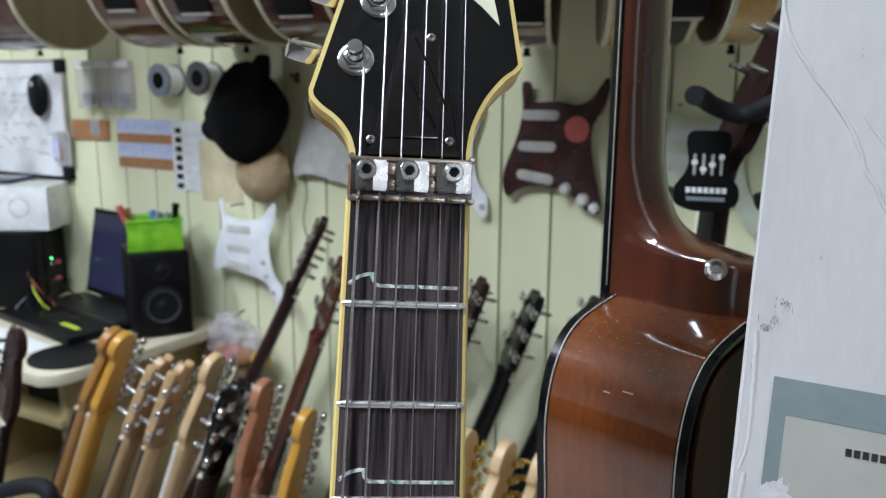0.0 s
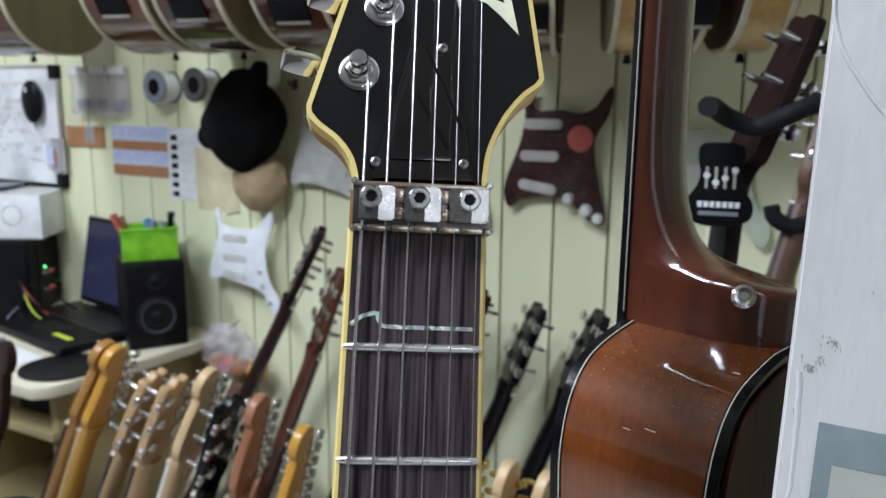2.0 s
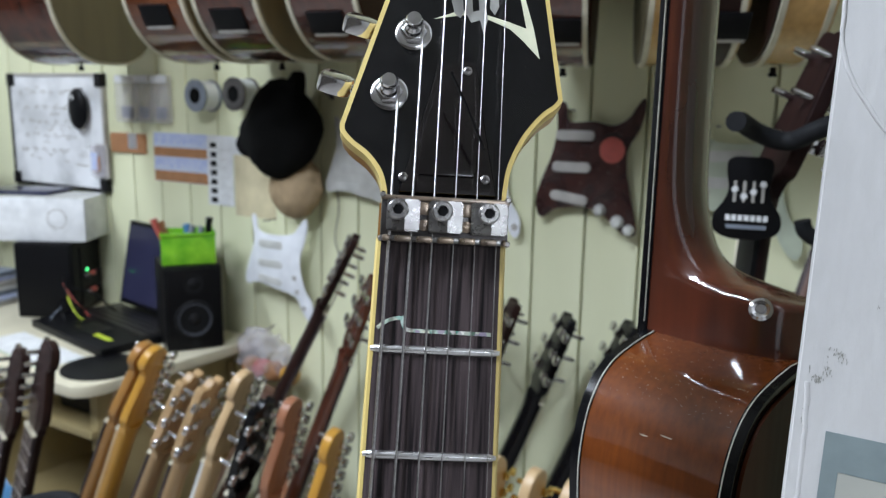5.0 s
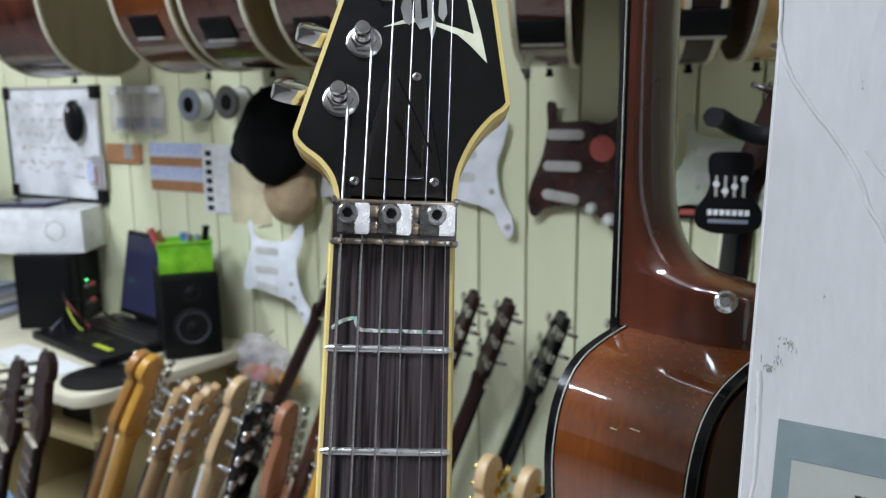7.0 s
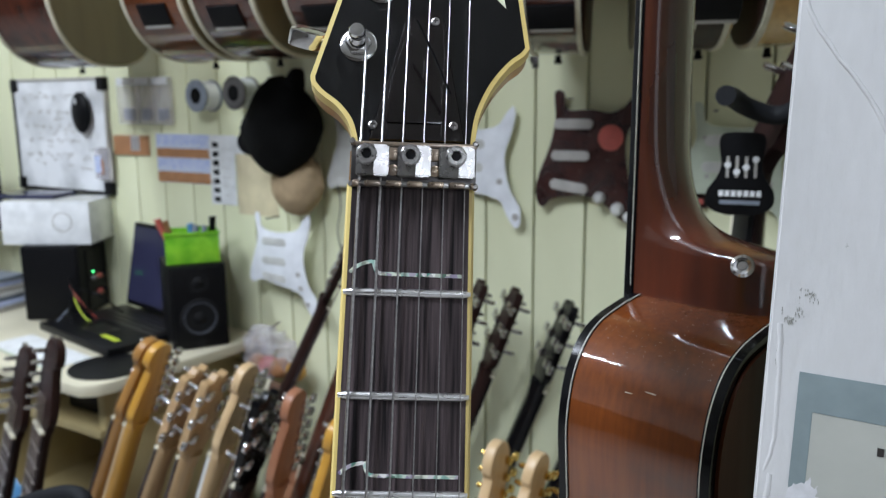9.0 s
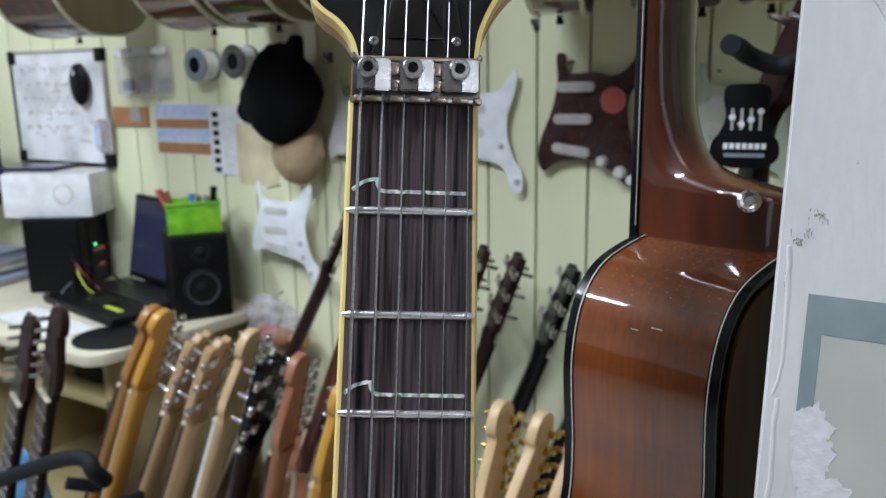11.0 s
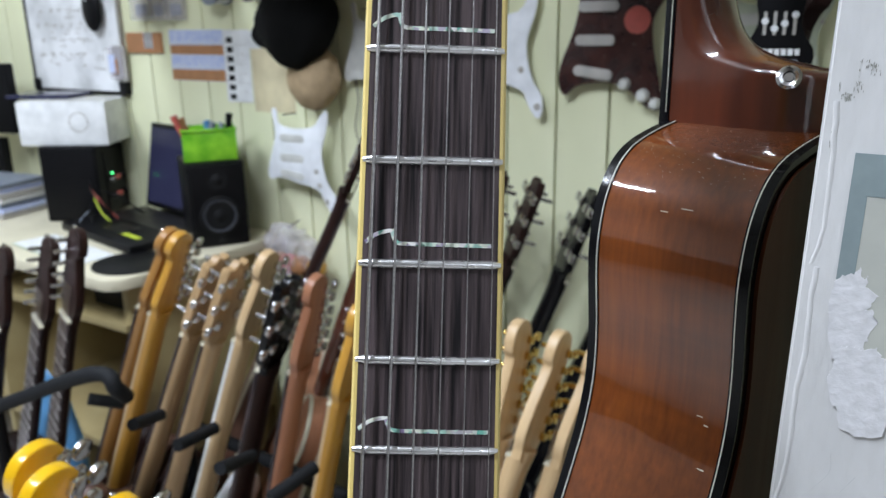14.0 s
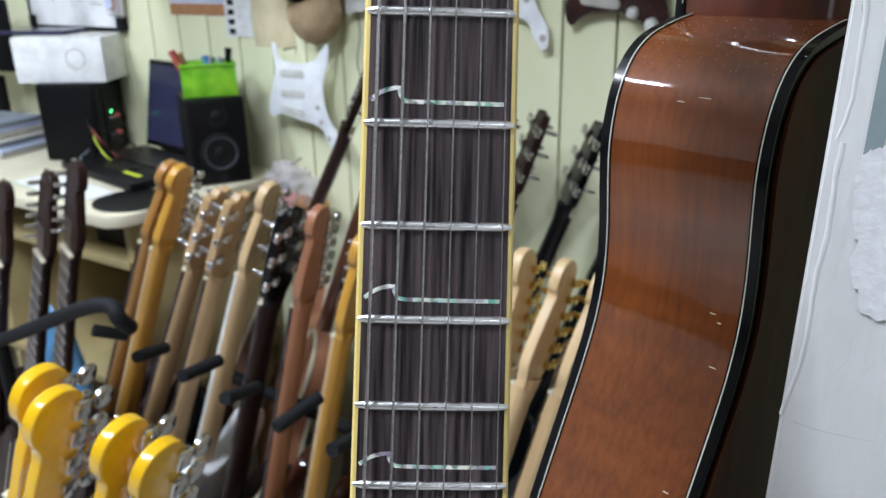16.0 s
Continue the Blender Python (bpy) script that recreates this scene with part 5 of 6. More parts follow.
WHITE = [(-0.075, 0.105), (-0.062, 0.105), (-0.058, 0.078), (-0.040, 0.068), (0.0, 0.066), (0.040, 0.074), (0.060, 0.098), (0.075, 0.112), (0.080, 0.095), (0.072, 0.060), (0.058, 0.020), (0.060, -0.020), (0.072, -0.058), (0.090, -0.085), (0.092, -0.118), (0.080, -0.128), (0.062, -0.105), (0.050, -0.080), (0.024, -0.068), (-0.010, -0.062), (-0.060, -0.052), (-0.092, -0.060), (-0.098, -0.040), (-0.086, 0.0), (-0.070, 0.050)]
pickguard("pickguard", -0.488, 1.068, 0.045, 0, [(x * 1.08, z) for x, z in WHITE], "white_plastic", "bright white pickguard with open pickup slots",
          slots=((-0.025, 0.042, 0), (-0.028, -0.004, 0), (-0.030, -0.044, 6)), holes=((0.045, -0.030, 0.006), (0.052, -0.062, 0.006), (0.072, -0.098, 0.006)))
pickguard("pickguard", -0.262, 1.300, 0.022, 0, [(x * 1.05, z * 0.98) for x, z in WHITE], "aged_plastic", "dull white pickguard behind the guitar",
          slots=((-0.025, 0.042, 0), (-0.028, -0.004, 0), (-0.050, -0.044, 0)), holes=((0.045, -0.030, 0.006), (0.052, -0.062, 0.006)))
pickguard("pickguard", 0.018, 1.305, 0.022, 0, [(x * 0.98, z * 0.98 + 0.006) for x, z in WHITE], "white_plastic", "white pickguard with a control hole at its tip",
          slots=((-0.025, 0.042, 0), (-0.028, -0.004, 0)), holes=((0.045, -0.030, 0.006), (0.080, -0.098, 0.007)))
pickguard("pickguard", 0.512, 1.322, 0.022, 0, [(x * 1.08, z * 0.95) for x, z in WHITE], "mint", "mint green pickguard with cut-outs",
          slots=((-0.025, 0.042, -4), (-0.028, -0.004, 0)), holes=((0.045, -0.030, 0.006), (0.066, 0.036, 0.004), (-0.055, -0.02, 0.004), (-0.062, 0.045, 0.004), (-0.02, -0.052, 0.004)))
for u, z in ((0.126, 1.502), (-0.365, 1.455)):
    h = thing("wall_hook", at_wall(u, 0.0, z), "small dark steel hook on the panelled wall", "hook", "wall hooks")
    part("pin", tube(bmesh.new(), [(0, 0.0, 0.0), (0, -0.018, 0), (0, -0.024, 0.008)], 0.003, 8), "screw", h)
    part("plate", boxm((0, -0.002, 0), (0.012, 0.004, 0.022), 0.001), "screw", h)
sw = thing("wall_switch", at_wall(0.436, 0.0, 1.257), "small dark brown plate on the panelled wall", "plate")
part("body", boxm((0, -0.006, 0), (0.040, 0.012, 0.024), 0.002), "dark_wood", sw)
part("rocker", boxm((0.002, -0.0135, 0), (0.026, 0.004, 0.010), 0.001), "red_sticker", sw, "faded red rocker")


def whiteboard():
    u0, u1, z0, z1 = -1.545, -1.130, 1.186, 1.497
    b = thing("whiteboard", at_wall((u0 + u1) / 2, 0.0, (z0 + z1) / 2), "small whiteboard with black corner caps and faint writing smears", "whiteboard")
    w, h = u1 - u0, z1 - z0
    part("panel", boxm((0, -0.007, 0), (w - 0.01, 0.012, h - 0.01)), "board", b)
    # frame: lower and left edges black, upper and right edges grey
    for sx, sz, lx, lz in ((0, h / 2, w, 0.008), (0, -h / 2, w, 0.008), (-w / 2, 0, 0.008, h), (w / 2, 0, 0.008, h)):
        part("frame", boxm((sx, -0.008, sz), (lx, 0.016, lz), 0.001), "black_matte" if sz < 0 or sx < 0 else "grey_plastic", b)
    for sx in (-1, 1):
        for sz in (-1, 1):
            part("corner_cap", boxm((sx * (w / 2 - 0.010), -0.0095, sz * (h / 2 - 0.014)), (0.030, 0.019, 0.036), 0.003), "black_matte", b)
    rnd = random.Random(8)
    for i in range(30):
        x, z = rnd.uniform(-0.15, 0.15), rnd.uniform(-0.09, 0.12)
        part("smear", box(bmesh.new(), (x, -0.0134, z), (rnd.uniform(0.008, 0.05), 0.0006, rnd.uniform(0.002, 0.004)), 0, pose(0, 0, 0, 0, rnd.uniform(-4, 4))), "grey_plastic", b)
    for r in range(5):                         # rows of faint handwriting that cannot be read
        x = -0.165 + 0.02 * (r % 2)
        while x < 0.06:
            w = rnd.uniform(0.012, 0.030)
            z = 0.105 - r * 0.040
            pts = [(x + w * k / 5, z + rnd.uniform(-0.008, 0.008)) for k in range(6)]
            part("scribble", ribbon(bmesh.new(), [(q.x, q.y) for q in spline(pts, 3)], 0.0011, -0.0139, -0.0133), "grey_plastic", b, smooth=False)
            x += w + rnd.uniform(0.010, 0.030)
    e = thing("mouse", at_wall(-1.212, 0.030, 1.408), "black computer mouse hanging on the whiteboard", "mouse")
    bm = bmesh.new()
    bmesh.ops.create_uvsphere(bm, u_segments=20, v_segments=14, radius=1.0)
    for v in bm.verts:
        v.co = Vector((v.co.x * 0.036, v.co.y * 0.016, v.co.z * 0.054 * (1 + 0.08 * (v.co.z < 0))))
    part("shell", bm, "black_matte", e)
    part("wheel", boxm((0, -0.015, 0.028), (0.006, 0.005, 0.014), 0.002), "white_plastic", e)
    part("hook", tube(bmesh.new(), [(0, 0.0, 0.050), (0, 0.018, 0.052)], 0.002, 6), "screw", e)
    s = thing("sticker_pack", at_wall(-1.150, 0.022, 1.268), "small clear packet with blue and orange print on the whiteboard corner", "packet")
    bm = box(bmesh.new(), (0, 0, 0), (0.055, 0.006, 0.085), 0.002)
    part("pouch", bm, "film", s)
    part("card", boxm((-0.006, -0.0035, -0.008), (0.030, 0.001, 0.040)), "orange", s)
    part("card", boxm((-0.012, -0.0040, -0.002), (0.026, 0.001, 0.048)), "chart_blue", s)
    part("backing", boxm((0.012, 0.004, 0), (0.05, 0.002, 0.09)), "grey_plastic", s)


whiteboard()


def hanging_bags():
    b = thing("parts_bag", at_wall(-0.962, 0.006, 1.436), "clear plastic bags of small parts pinned to the wall", "bag")
    for x, w in ((-0.065, 0.075), (0.0, 0.06), (0.064, 0.066)):
        bm = box(bmesh.new(), (x, -0.010, 0), (w, 0.016, 0.120), 0.005)
        for v in bm.verts:
            v.co.y += 0.004 * noise.noise(v.co * 30)
        bg = part("pouch", bm, "film", b, "clear plastic pouch")
        part("contents", boxm((x, -0.010, -0.034), (w * 0.55, 0.008, 0.030), 0.004), "tape_grey", bg)
        part("header", boxm((x, -0.019, 0.050), (w * 0.9, 0.001, 0.018)), "paper", bg)


hanging_bags()


def spool(u, z, grey):
    s = thing("wire_spool", at_wall(u, 0.0, z, -4) @ Matrix.Scale(0.84, 4), "spool of white wire on a grey plastic reel", "spool", "wire spools")
    R = pose(0, 0, 0, 90)
    part("reel", lathe(bmesh.new(), [(0.016, 0.0), (0.045, 0.0), (0.045, 0.004), (0.030, 0.005), (0.030, 0.052), (0.045, 0.053), (0.046, 0.060), (0.040, 0.062), (0.022, 0.061), (0.021, 0.040), (0.016, 0.010)], 32, R), grey, s)
    part("winding", lathe(bmesh.new(), [(0.0305, 0.006), (0.041, 0.006), (0.042, 0.029), (0.041, 0.051), (0.0305, 0.051)], 32, R), "white_plastic", s, "wound white wire")
    part("hub", lathe(bmesh.new(), [(0.0225, 0.020), (0.0225, 0.0615), (0.002, 0.0615)], 24, R), "black_fabric", s)


spool(-0.735, 1.447, "tape_grey")
spool(-0.610, 1.452, "screw")


def charts():
    c = thing("tuning_chart", at_wall(-0.852, 0.0, 1.290), "printed chart with pale blue and brown bands taped to the wall", "chart")
    part("sheet", boxm((0, -0.0015, 0), (0.196, 0.001, 0.126)), "paper", c)
    for i, (mt, z, h) in enumerate((("chart_blue", 0.044, 0.036), ("orange", 0.014, 0.024), ("chart_blue", -0.016, 0.036), ("orange", -0.048, 0.028))):
        part("band", boxm((0, -0.0025, z), (0.194, 0.0006, h - 0.001)), mt, c)
    for i in range(14):
        for z in (0.030, -0.030):
            part("print_bar", boxm((-0.088 + i * 0.0135, -0.0030, z + 0.004 * (i % 2)), (0.004, 0.0004, 0.010)), "paper", c)
    k = thing("key_chart", at_wall(-0.712, 0.0, 1.266), "white sheet with a column of black keys", "chart")
    part("sheet", boxm((0, -0.0025, 0), (0.088, 0.001, 0.172)), "paper", k)
    part("sheet", boxm((0.055, -0.0022, 0.063), (0.050, 0.001, 0.042)), "paper", k)
    for i in range(7):
        part("black_key", boxm((-0.022, -0.0034, 0.062 - i * 0.0225), (0.020, 0.0006, 0.013)), "black_matte", k)
    for i in range(7):
        part("print_bar", boxm((0.018, -0.0034, 0.051 - i * 0.0225), (0.034, 0.0004, 0.0008)), "grey_plastic", k)
    o = thing("card_strip", at_wall(-1.046, 0.0, 1.320), "orange brown cardboard strip taped to the wall", "card")
    part("strip", boxm((0, -0.004, 0), (0.140, 0.006, 0.052), 0.002), "orange", o)
    part("tape", boxm((0.02, -0.0075, 0.006), (0.035, 0.0006, 0.04)), "clear", o)
    p = thing("beige_sheet", at_wall(-0.600, 0.0, 1.235), "beige paper sheet pinned under the hats", "sheet")
    part("sheet", boxm((0, -0.0012, 0), (0.13, 0.0008, 0.15)), "beige", p)


charts()


def cloth(name, u, o, z, size, material, label, cat, seed, shape):
    h = thing(name, at_wall(u, o, z), label, cat, "hats on the wall")
    bm = bmesh.new()
    bmesh.ops.create_icosphere(bm, subdivisions=4, radius=1.0)
    for v in bm.verts:
        d = v.co.copy()
        n = noise.fractal(d * 1.6 + Vector((seed, 0, 0)), 1.0, 2.0, 4)
        k = shape(d) * (1 + 0.10 * n)
        v.co = Vector((d.x * size[0] * k, d.y * size[1] * k, d.z * size[2] * (1 + 0.05 * n)))
    part("crown", bm, material, h)
    return h


def hats():
    h = cloth("hat", -0.449, 0.075, 1.376, (0.096, 0.065, 0.110), "black_fabric", "soft black cap hanging on the wall", "cap", 1, lambda d: 1.06 - 0.22 * max(0, d.z) - 0.30 * max(0, -d.z) ** 2 + 0.06 * d.x * d.z)
    bm = bmesh.new()
    ol = spline([(-0.085, -0.005), (-0.105, -0.035), (-0.080, -0.060), (-0.040, -0.055), (-0.05, -0.01)], 5, True)
    slab(bm, [(q.x, q.y) for q in ol], -0.035, -0.015, 0.006)
    part("peak", bm, "black_fabric", h)
    bm = bmesh.new()
    ol = spline([(-0.02, 0.108), (0.02, 0.098), (0.052, 0.126), (0.058, 0.10), (0.045, 0.05), (-0.02, 0.06)], 4, True)
    slab(bm, [(q.x, q.y) for q in ol], -0.02, 0.02, 0.008)
    part("fold", bm, "black_fabric", h)
    cloth("hat", -0.436, 0.045, 1.250, (0.062, 0.036, 0.072), "tan", "tan cloth cap hanging below the black one", "cap", 5, lambda d: 1.10 - 0.10 * max(0, -d.z) + 0.12 * d.z * d.z)
    c = thing("cord", at_wall(0, 0, 0), "thin dark cord hanging down the wall", "cord")
    part("strand", tube(bmesh.new(), spline([(-0.345, -0.014, 1.25), (-0.340, -0.012, 1.20), (-0.352, -0.012, 1.14), (-0.338, -0.012, 1.08), (-0.346, -0.012, 1.02)], 6), 0.0012, 6), "screw", c)


hats()


# ---------------------------------------------------------------- the desk and what stands on it
TOP = 0.865


def desk():
    d = thing("desk", at_wall(0, 0, 0), "cream topped desk with yellowed wooden carcass and open shelf", "desk")
    u0, u1, o1 = -2.1, -0.43, 0.445
    ol = [(u0, -0.01), (-0.590, -0.01), (-0.594, -0.115), (-0.606, -0.250), (-0.618, -0.300), (-0.628, -0.420), (-0.640, -0.455), (-0.665, -0.475), (u0, -0.475)]
    bm = slab(bmesh.new(), ol, 0, 0.026, 0.004)
    bmesh.ops.transform(bm, matrix=Matrix(((1, 0, 0, 0), (0, 0, 1, 0), (0, -1, 0, TOP), (0, 0, 0, 1))), verts=bm.verts)
    part("top", bm, "table", d, "cream laminate top")
    for u in (-1.95, -1.25, -0.69):
        part("side_panel", boxm((u, -0.21, (FLOOR + TOP - 0.03) / 2), (0.022, 0.40, TOP - 0.03 - FLOOR), 0.002), "carcass", d)
    part("shelf", boxm((-1.30, -0.225, 0.735), (1.24, 0.40, 0.018), 0.002), "carcass", d)
    part("shelf", boxm((-1.30, -0.225, 0.40), (1.30, 0.38, 0.020), 0.002), "carcass", d)
    part("back_panel", boxm((-1.30, -0.03, 0.45), (1.30, 0.012, 0.68)), "carcass", d)
    e = thing("black_case", at_wall(-0.78, 0.22, 0.745), "black box pushed onto the shelf under the desk top", "box")
    part("box", boxm((0, 0, 0.042), (0.17, 0.30, 0.080), 0.006), "black_matte", e)


desk()


def speaker(u, o, w, h, dep, rz, label, cone=True, base=TOP):
    s = thing("speaker", at_wall(u, o, base, rz), label, "speaker", "desktop speakers")
    part("cabinet", boxm((0, 0, h / 2), (w, dep, h), 0.006), "black_matte", s)
    part("front_panel", boxm((0, -dep / 2 - 0.002, h / 2), (w - 0.012, 0.006, h - 0.012), 0.002), "black_matte", s)
    if cone:
        t = pose(0, -dep / 2 - 0.004, h * 0.375, 90)
        part("woofer_ring", ring(bmesh.new(), [(0.046, 0.0), (0.046, 0.003), (0.042, 0.005), (0.037, 0.003), (0.036, 0.0)], 36, t), "cone", s, "dark grey woofer surround")
        part("ring", ring(bmesh.new(), [(0.0385, 0.003), (0.0378, 0.0054), (0.0345, 0.0050), (0.0335, 0.003)], 36, t), "ring_grey", s, "thin grey ring")
        part("cone", lathe(bmesh.new(), [(0.035, 0.0015), (0.030, 0.003), (0.016, 0.001), (0.012, 0.004), (0.006, 0.006), (0.001, 0.007)], 36, t), "cone", s)
        t = pose(0, -dep / 2 - 0.004, h * 0.80, 90)
        part("tweeter", lathe(bmesh.new(), [(0.024, 0.0), (0.024, 0.002), (0.014, 0.001), (0.010, 0.004), (0.001, 0.006)], 28, t), "cone", s)
        part("port", lathe(bmesh.new(), [(0.010, 0.0), (0.010, 0.0008)], 20, pose(0, -dep / 2 - 0.005, h * 0.08, 90)), "cone", s)
    return s


speaker(-0.703, 0.128, 0.130, 0.198, 0.150, 57, "black desktop speaker with grey cone on the desk")
sp = speaker(-1.220, 0.110, 0.150, 0.200, 0.190, 32, "black desktop speaker seen from behind with coloured cables", cone=False)
part("connector_plate", boxm((0.0765, 0.01, 0.10), (0.004, 0.13, 0.16), 0.001), "black_matte", sp)
for k in range(6):
    part("terminal", lathe(bmesh.new(), [(0.007, 0.0), (0.007, 0.010), (0.004, 0.014)], 12, pose(0.0785, -0.03 + 0.035 * (k % 3), 0.055 + 0.045 * (k // 3), 0, 90)), ("screw", "red_sticker", "cone")[k % 3], sp)
part("led", boxm((0.0800, -0.02, 0.115), (0.003, 0.006, 0.006), 0.001), "led", sp, "small green light")
cb = thing("cable_bundle", at_wall(0, 0, 0), "red, yellow and black cables behind the speaker", "cable")
for i, (mt, pts) in enumerate((("red_sticker", ((-1.105, -0.18, 0.965), (-1.07, -0.20, 0.96), (-1.04, -0.19, 0.92), (-1.02, -0.16, 0.873))), ("yellow_tag", ((-1.105, -0.17, 0.94), (-1.06, -0.20, 0.93), (-1.02, -0.20, 0.89), (-0.99, -0.17, 0.872))), ("black_matte", ((-1.11, -0.18, 0.92), (-1.06, -0.22, 0.90), (-1.02, -0.23, 0.873), (-0.98, -0.20, 0.872))), ("black_matte", ((-1.12, -0.17, 0.98), (-1.05, -0.21, 0.95), (-1.03, -0.18, 0.90), (-1.06, -0.16, 0.872))), ("tape_grey", ((-1.11, -0.19, 0.90), (-1.08, -0.24, 0.885), (-1.04, -0.25, 0.871), (-1.00, -0.24, 0.871))), ("black_matte", ((-1.10, -0.16, 0.95), (-1.03, -0.15, 0.94), (-1.00, -0.12, 0.90), (-1.01, -0.08, 0.872))))):
    part("cable", tube(bmesh.new(), spline(pts, 6), 0.0020, 8), mt, cb)


def white_carton():
    c = thing("carton", at_wall(-1.225, 0.115, TOP + 0.200, 30), "white printed cardboard box on the speaker", "box")
    part("box", boxm((0, 0, 0.057), (0.235, 0.150, 0.114), 0.003), "paper", c)
    part("print_ring", ring(bmesh.new(), [(0.026, 0.0), (0.026, 0.0006), (0.0235, 0.0006), (0.0235, 0.0)], 28, pose(0.045, -0.0752, 0.060, 90)), "grey_plastic", c)
    part("flap", boxm((0.0, -0.02, 0.1155), (0.20, 0.10, 0.002)), "aged_plastic", c)
    k = thing("dark_folder", at_wall(-1.30, 0.13, TOP + 0.3165, 24), "dark blue folder lying on the white carton", "folder")
    part("cover", boxm((0, 0, 0.006), (0.18, 0.12, 0.010), 0.002), "screen", k)
    m = thing("monitor", at_wall(-1.66, 0.12, TOP, 10), "black screen standing at the end of the desk", "screen")
    part("panel", boxm((0, 0, 0.30), (0.26, 0.03, 0.20), 0.006), "black_matte", m)
    part("stand", boxm((0, 0.03, 0.09), (0.05, 0.03, 0.18), 0.004), "black_matte", m)
    part("foot", boxm((0, 0.02, 0.006), (0.20, 0.14, 0.012), 0.004), "black_matte", m)
    s = thing("book_stack", at_wall(-1.47, 0.22, TOP, 8), "stack of grey and blue magazines on the desk", "books")
    for i in range(7):
        part("magazine", boxm((0.004 * math.sin(i * 2.1), 0, 0.008 + i * 0.0135), (0.20, 0.15, 0.012), 0.001), ("grey_plastic", "chart_blue", "tape_grey", "paper")[i % 4], s)


white_carton()


def laptop():
    l = thing("laptop", at_wall(-0.915, 0.168, TOP, -10), "open black laptop with a yellow green tape strip", "laptop")
    part("base", boxm((-0.005, -0.015, 0.011), (0.36, 0.235, 0.020), 0.004), "black_matte", l)
    for r in range(5):
        part("keyboard_strip", boxm((0, 0.075 - r * 0.021, 0.0222), (0.31, 0.017, 0.003), 0.001), "screw", l)
    part("touchpad", boxm((0, -0.062, 0.0215), (0.09, 0.055, 0.001)), "screw", l)
    part("tape_strip", boxm((0.095, -0.086, 0.0222), (0.075, 0.014, 0.001)), "yellow_tag", l, "yellow green tape strip")
    m = pose(0, 0.098, 0.020, -11)
    lid = part("lid", box(bmesh.new(), (0, 0, 0.118), (0.34, 0.010, 0.226), 0.004, m), "black_matte", l)
    part("screen", box(bmesh.new(), (0, -0.0062, 0.120), (0.318, 0.002, 0.200), 0.0, m), "screen", lid, "dark switched-off screen")
    p = thing("mouse_pad", at_wall(-0.712, 0.365, TOP), "round black mouse pad at the desk edge", "mouse pad")
    part("disc", lathe(bmesh.new(), [(0.085, 0.0), (0.085, 0.003), (0.080, 0.004)], 36, pose(0, 0, 0)), "black_matte", p)
    q = thing("drawing_sheet", at_wall(-0.95, 0.375, TOP, -8), "white sheet with a pale green edge on the desk", "paper")
    part("sheet", boxm((0, 0, 0.0015), (0.30, 0.10, 0.002)), "paper", q)
    part("edge", boxm((0, -0.052, 0.0016), (0.30, 0.006, 0.0022)), "mint", q)
    bag = thing("plastic_bag", at_wall(-0.535, 0.060, 0.785), "crumpled clear plastic bag with orange contents hanging on the wall", "bag")
    bm = bmesh.new()
    bmesh.ops.create_icosphere(bm, subdivisions=4, radius=1.0)
    for v in bm.verts:
        n = noise.fractal(v.co * 2.5, 1.0, 2.0, 5) * 0.35
        v.co = Vector((v.co.x * 0.075 * (1 + n), v.co.y * 0.035 * (1 + n), 0.055 + v.co.z * 0.060 * (1 + n)))
    part("film", bm, "film", bag)
    part("hook", tube(bmesh.new(), [(0, 0.0, 0.11), (0, 0.045, 0.12)], 0.002, 6), "screw", bag)
    for x, c in ((-0.035, "orange"), (0.085, "amber"), (0.0, "red_sticker"), (0.035, "orange")):
        bm = bmesh.new()
        bmesh.ops.create_icosphere(bm, subdivisions=2, radius=0.026)
        bmesh.ops.translate(bm, vec=(x, 0.0, 0.022), verts=bm.verts)
        part("packet", bm, c, bag)


laptop()


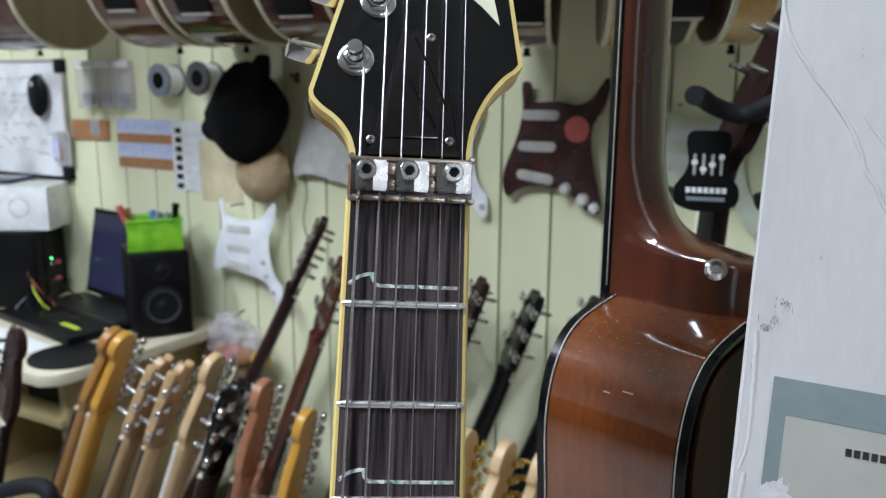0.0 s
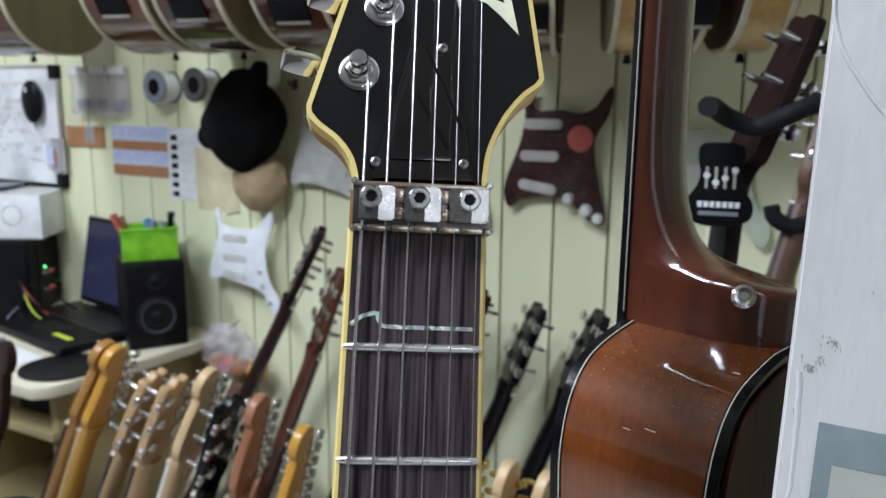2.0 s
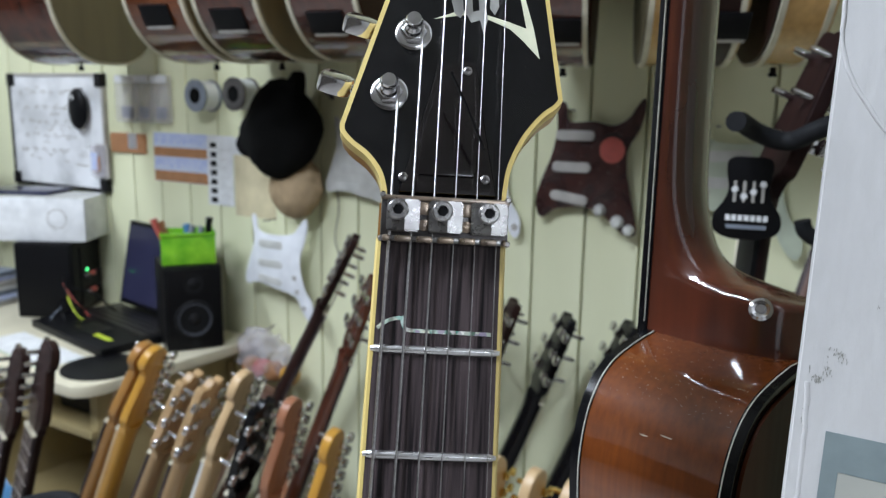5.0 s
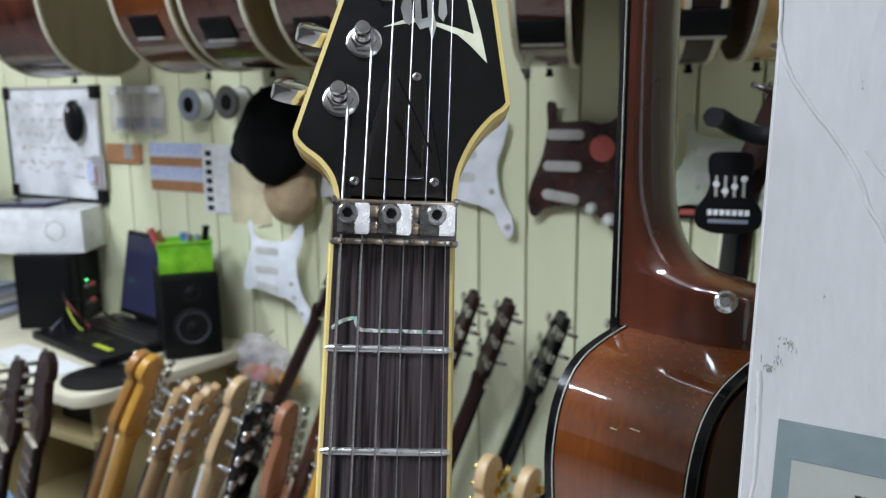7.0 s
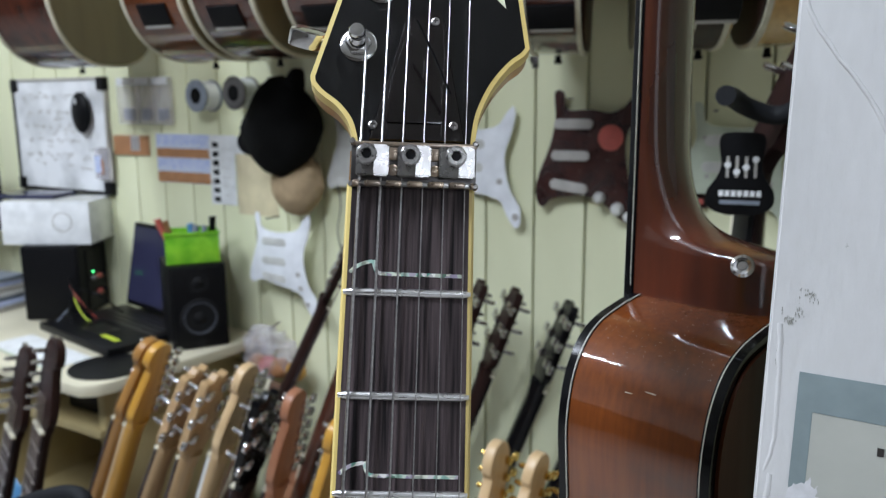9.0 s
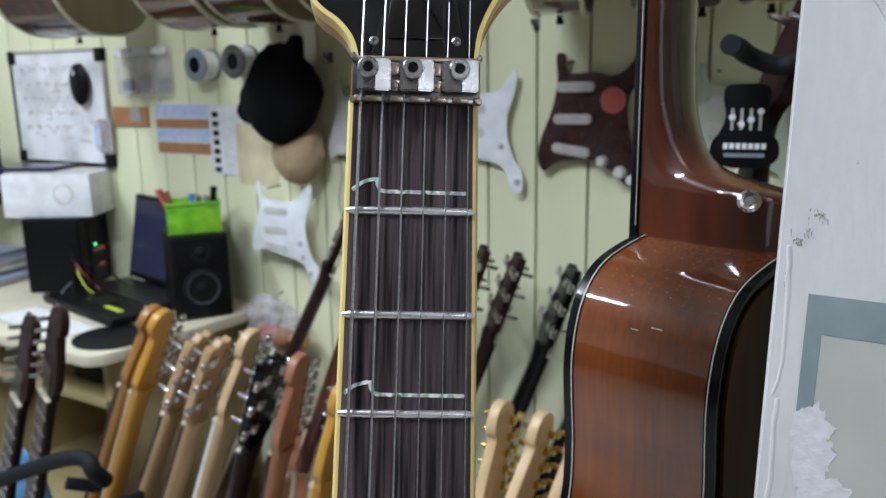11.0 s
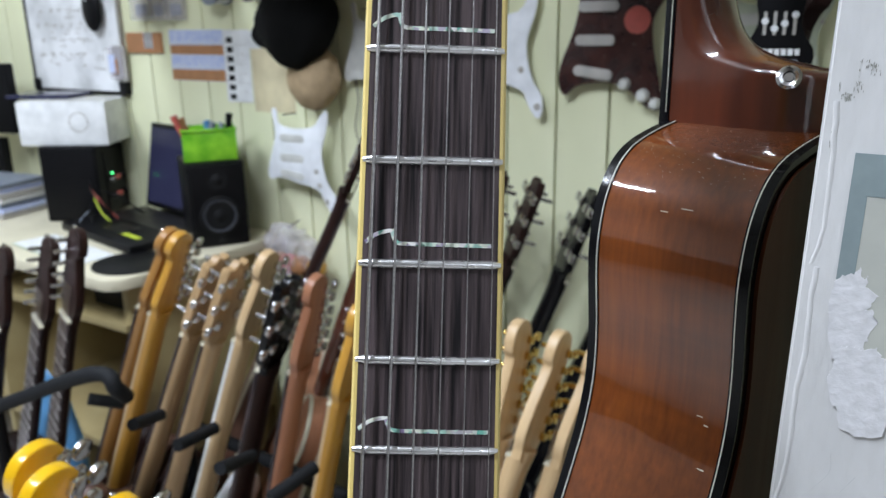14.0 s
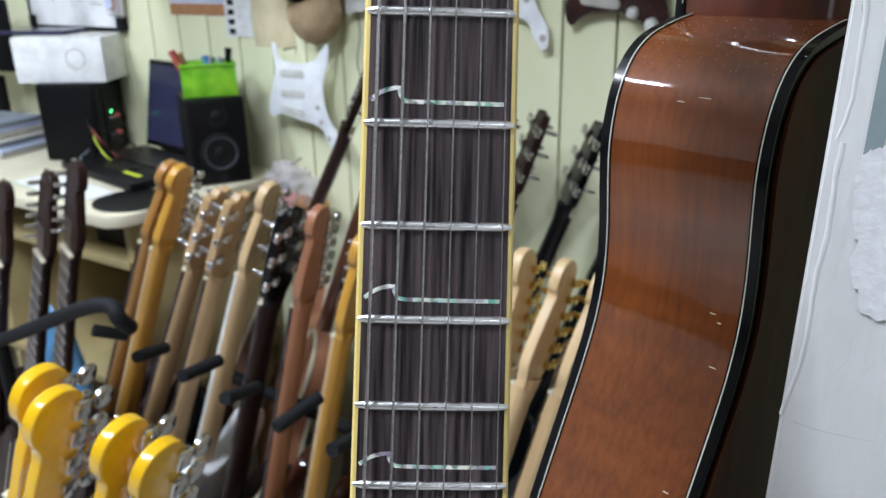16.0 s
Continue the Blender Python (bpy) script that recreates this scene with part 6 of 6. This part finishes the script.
def pen_box():
    z = TOP + 0.199
    b = thing("pen_box", at_wall(-0.690, 0.135, z, 50), "lime green plastic box of tools on the speaker", "box")
    w, d, h, t = 0.120, 0.085, 0.074, 0.003
    part("bottom", boxm((0, 0, t / 2), (w - 0.012, d, t), 0.0008), "green_clear", b)
    for sg in (-1, 1):
        part("long_wall", box(bmesh.new(), (0, sg * (d / 2 - t / 2), h / 2), (w, t, h), 0.0008), "green_clear", b)
        part("short_wall", box(bmesh.new(), (sg * (w / 2 - t / 2), 0, h / 2), (t, d - 0.002, h), 0.0008), "green_clear", b)
    part("rim", boxm((0, -d / 2 - 0.001, h - 0.003), (w + 0.004, 0.004, 0.006), 0.001), "green_clear", b)
    rnd = random.Random(3)
    for mt, x, y, tx, top in (("red_sticker", -0.040, 0.0, -0.030, 0.030), ("orange", -0.036, 0.015, -0.020, 0.022), ("tape_grey", 0.0, 0.0, 0.012, 0.012), ("blue", 0.008, 0.012, -0.01, 0.014), ("tape_grey", 0.020, -0.01, 0.012, 0.010), ("black_matte", 0.040, 0.0, 0.010, 0.030)):
        tl = thing("hand_tool", at_wall(-0.690, 0.135, z, 50) @ pose(x, y, 0.004), "handled tool standing in the lime green box", "tool", "tools in the green box")
        part("handle", tube(bmesh.new(), [(0, 0, 0), (tx * 0.5, 0, 0.05), (tx, 0, 0.07 + top * 0.6), (tx * 1.1, 0, 0.068 + top)], 0.006, 10, 0.0085), mt, tl)
        part("collar", tube(bmesh.new(), [(tx * 0.45, 0, 0.04), (tx * 0.55, 0, 0.052)], 0.0075, 10), "screw", tl)


pen_box()


# support for the two nearest guitars, below the view
def stand():
    s = thing("guitar_stand", NECK, "black tubular stand under the black electric guitar", "stand")
    inv = NECK.inverted()

    def w(p):
        return inv @ Vector(p)
    base = NECK @ Vector((0, 0.028, -0.84))
    for dx in (-0.09, 0.09):
        p = NECK @ Vector((dx, 0.05, -0.83))
        q = NECK @ Vector((dx, -0.005, -0.845))
        part("cradle", tube(bmesh.new(), [w(q + Vector((0, 0, 0.03))), w(q - Vector((0, 0, 0.012))), w(p - Vector((0, 0, 0.012)))], 0.009, 10), "black_soft", s)
        part("leg", tube(bmesh.new(), [w(p - Vector((0, 0, 0.012))), w((p.x + dx, p.y + 0.08, FLOOR))], 0.009, 10), "black_matte", s)
        part("leg", tube(bmesh.new(), [w(q - Vector((0, 0, 0.012))), w((q.x + dx, q.y - 0.10, FLOOR))], 0.009, 10), "black_matte", s)
    part("crossbar", tube(bmesh.new(), [w(NECK @ Vector((-0.09, 0.05, -0.845))), w(NECK @ Vector((0.09, 0.05, -0.845)))], 0.009, 10), "black_matte", s)


stand()
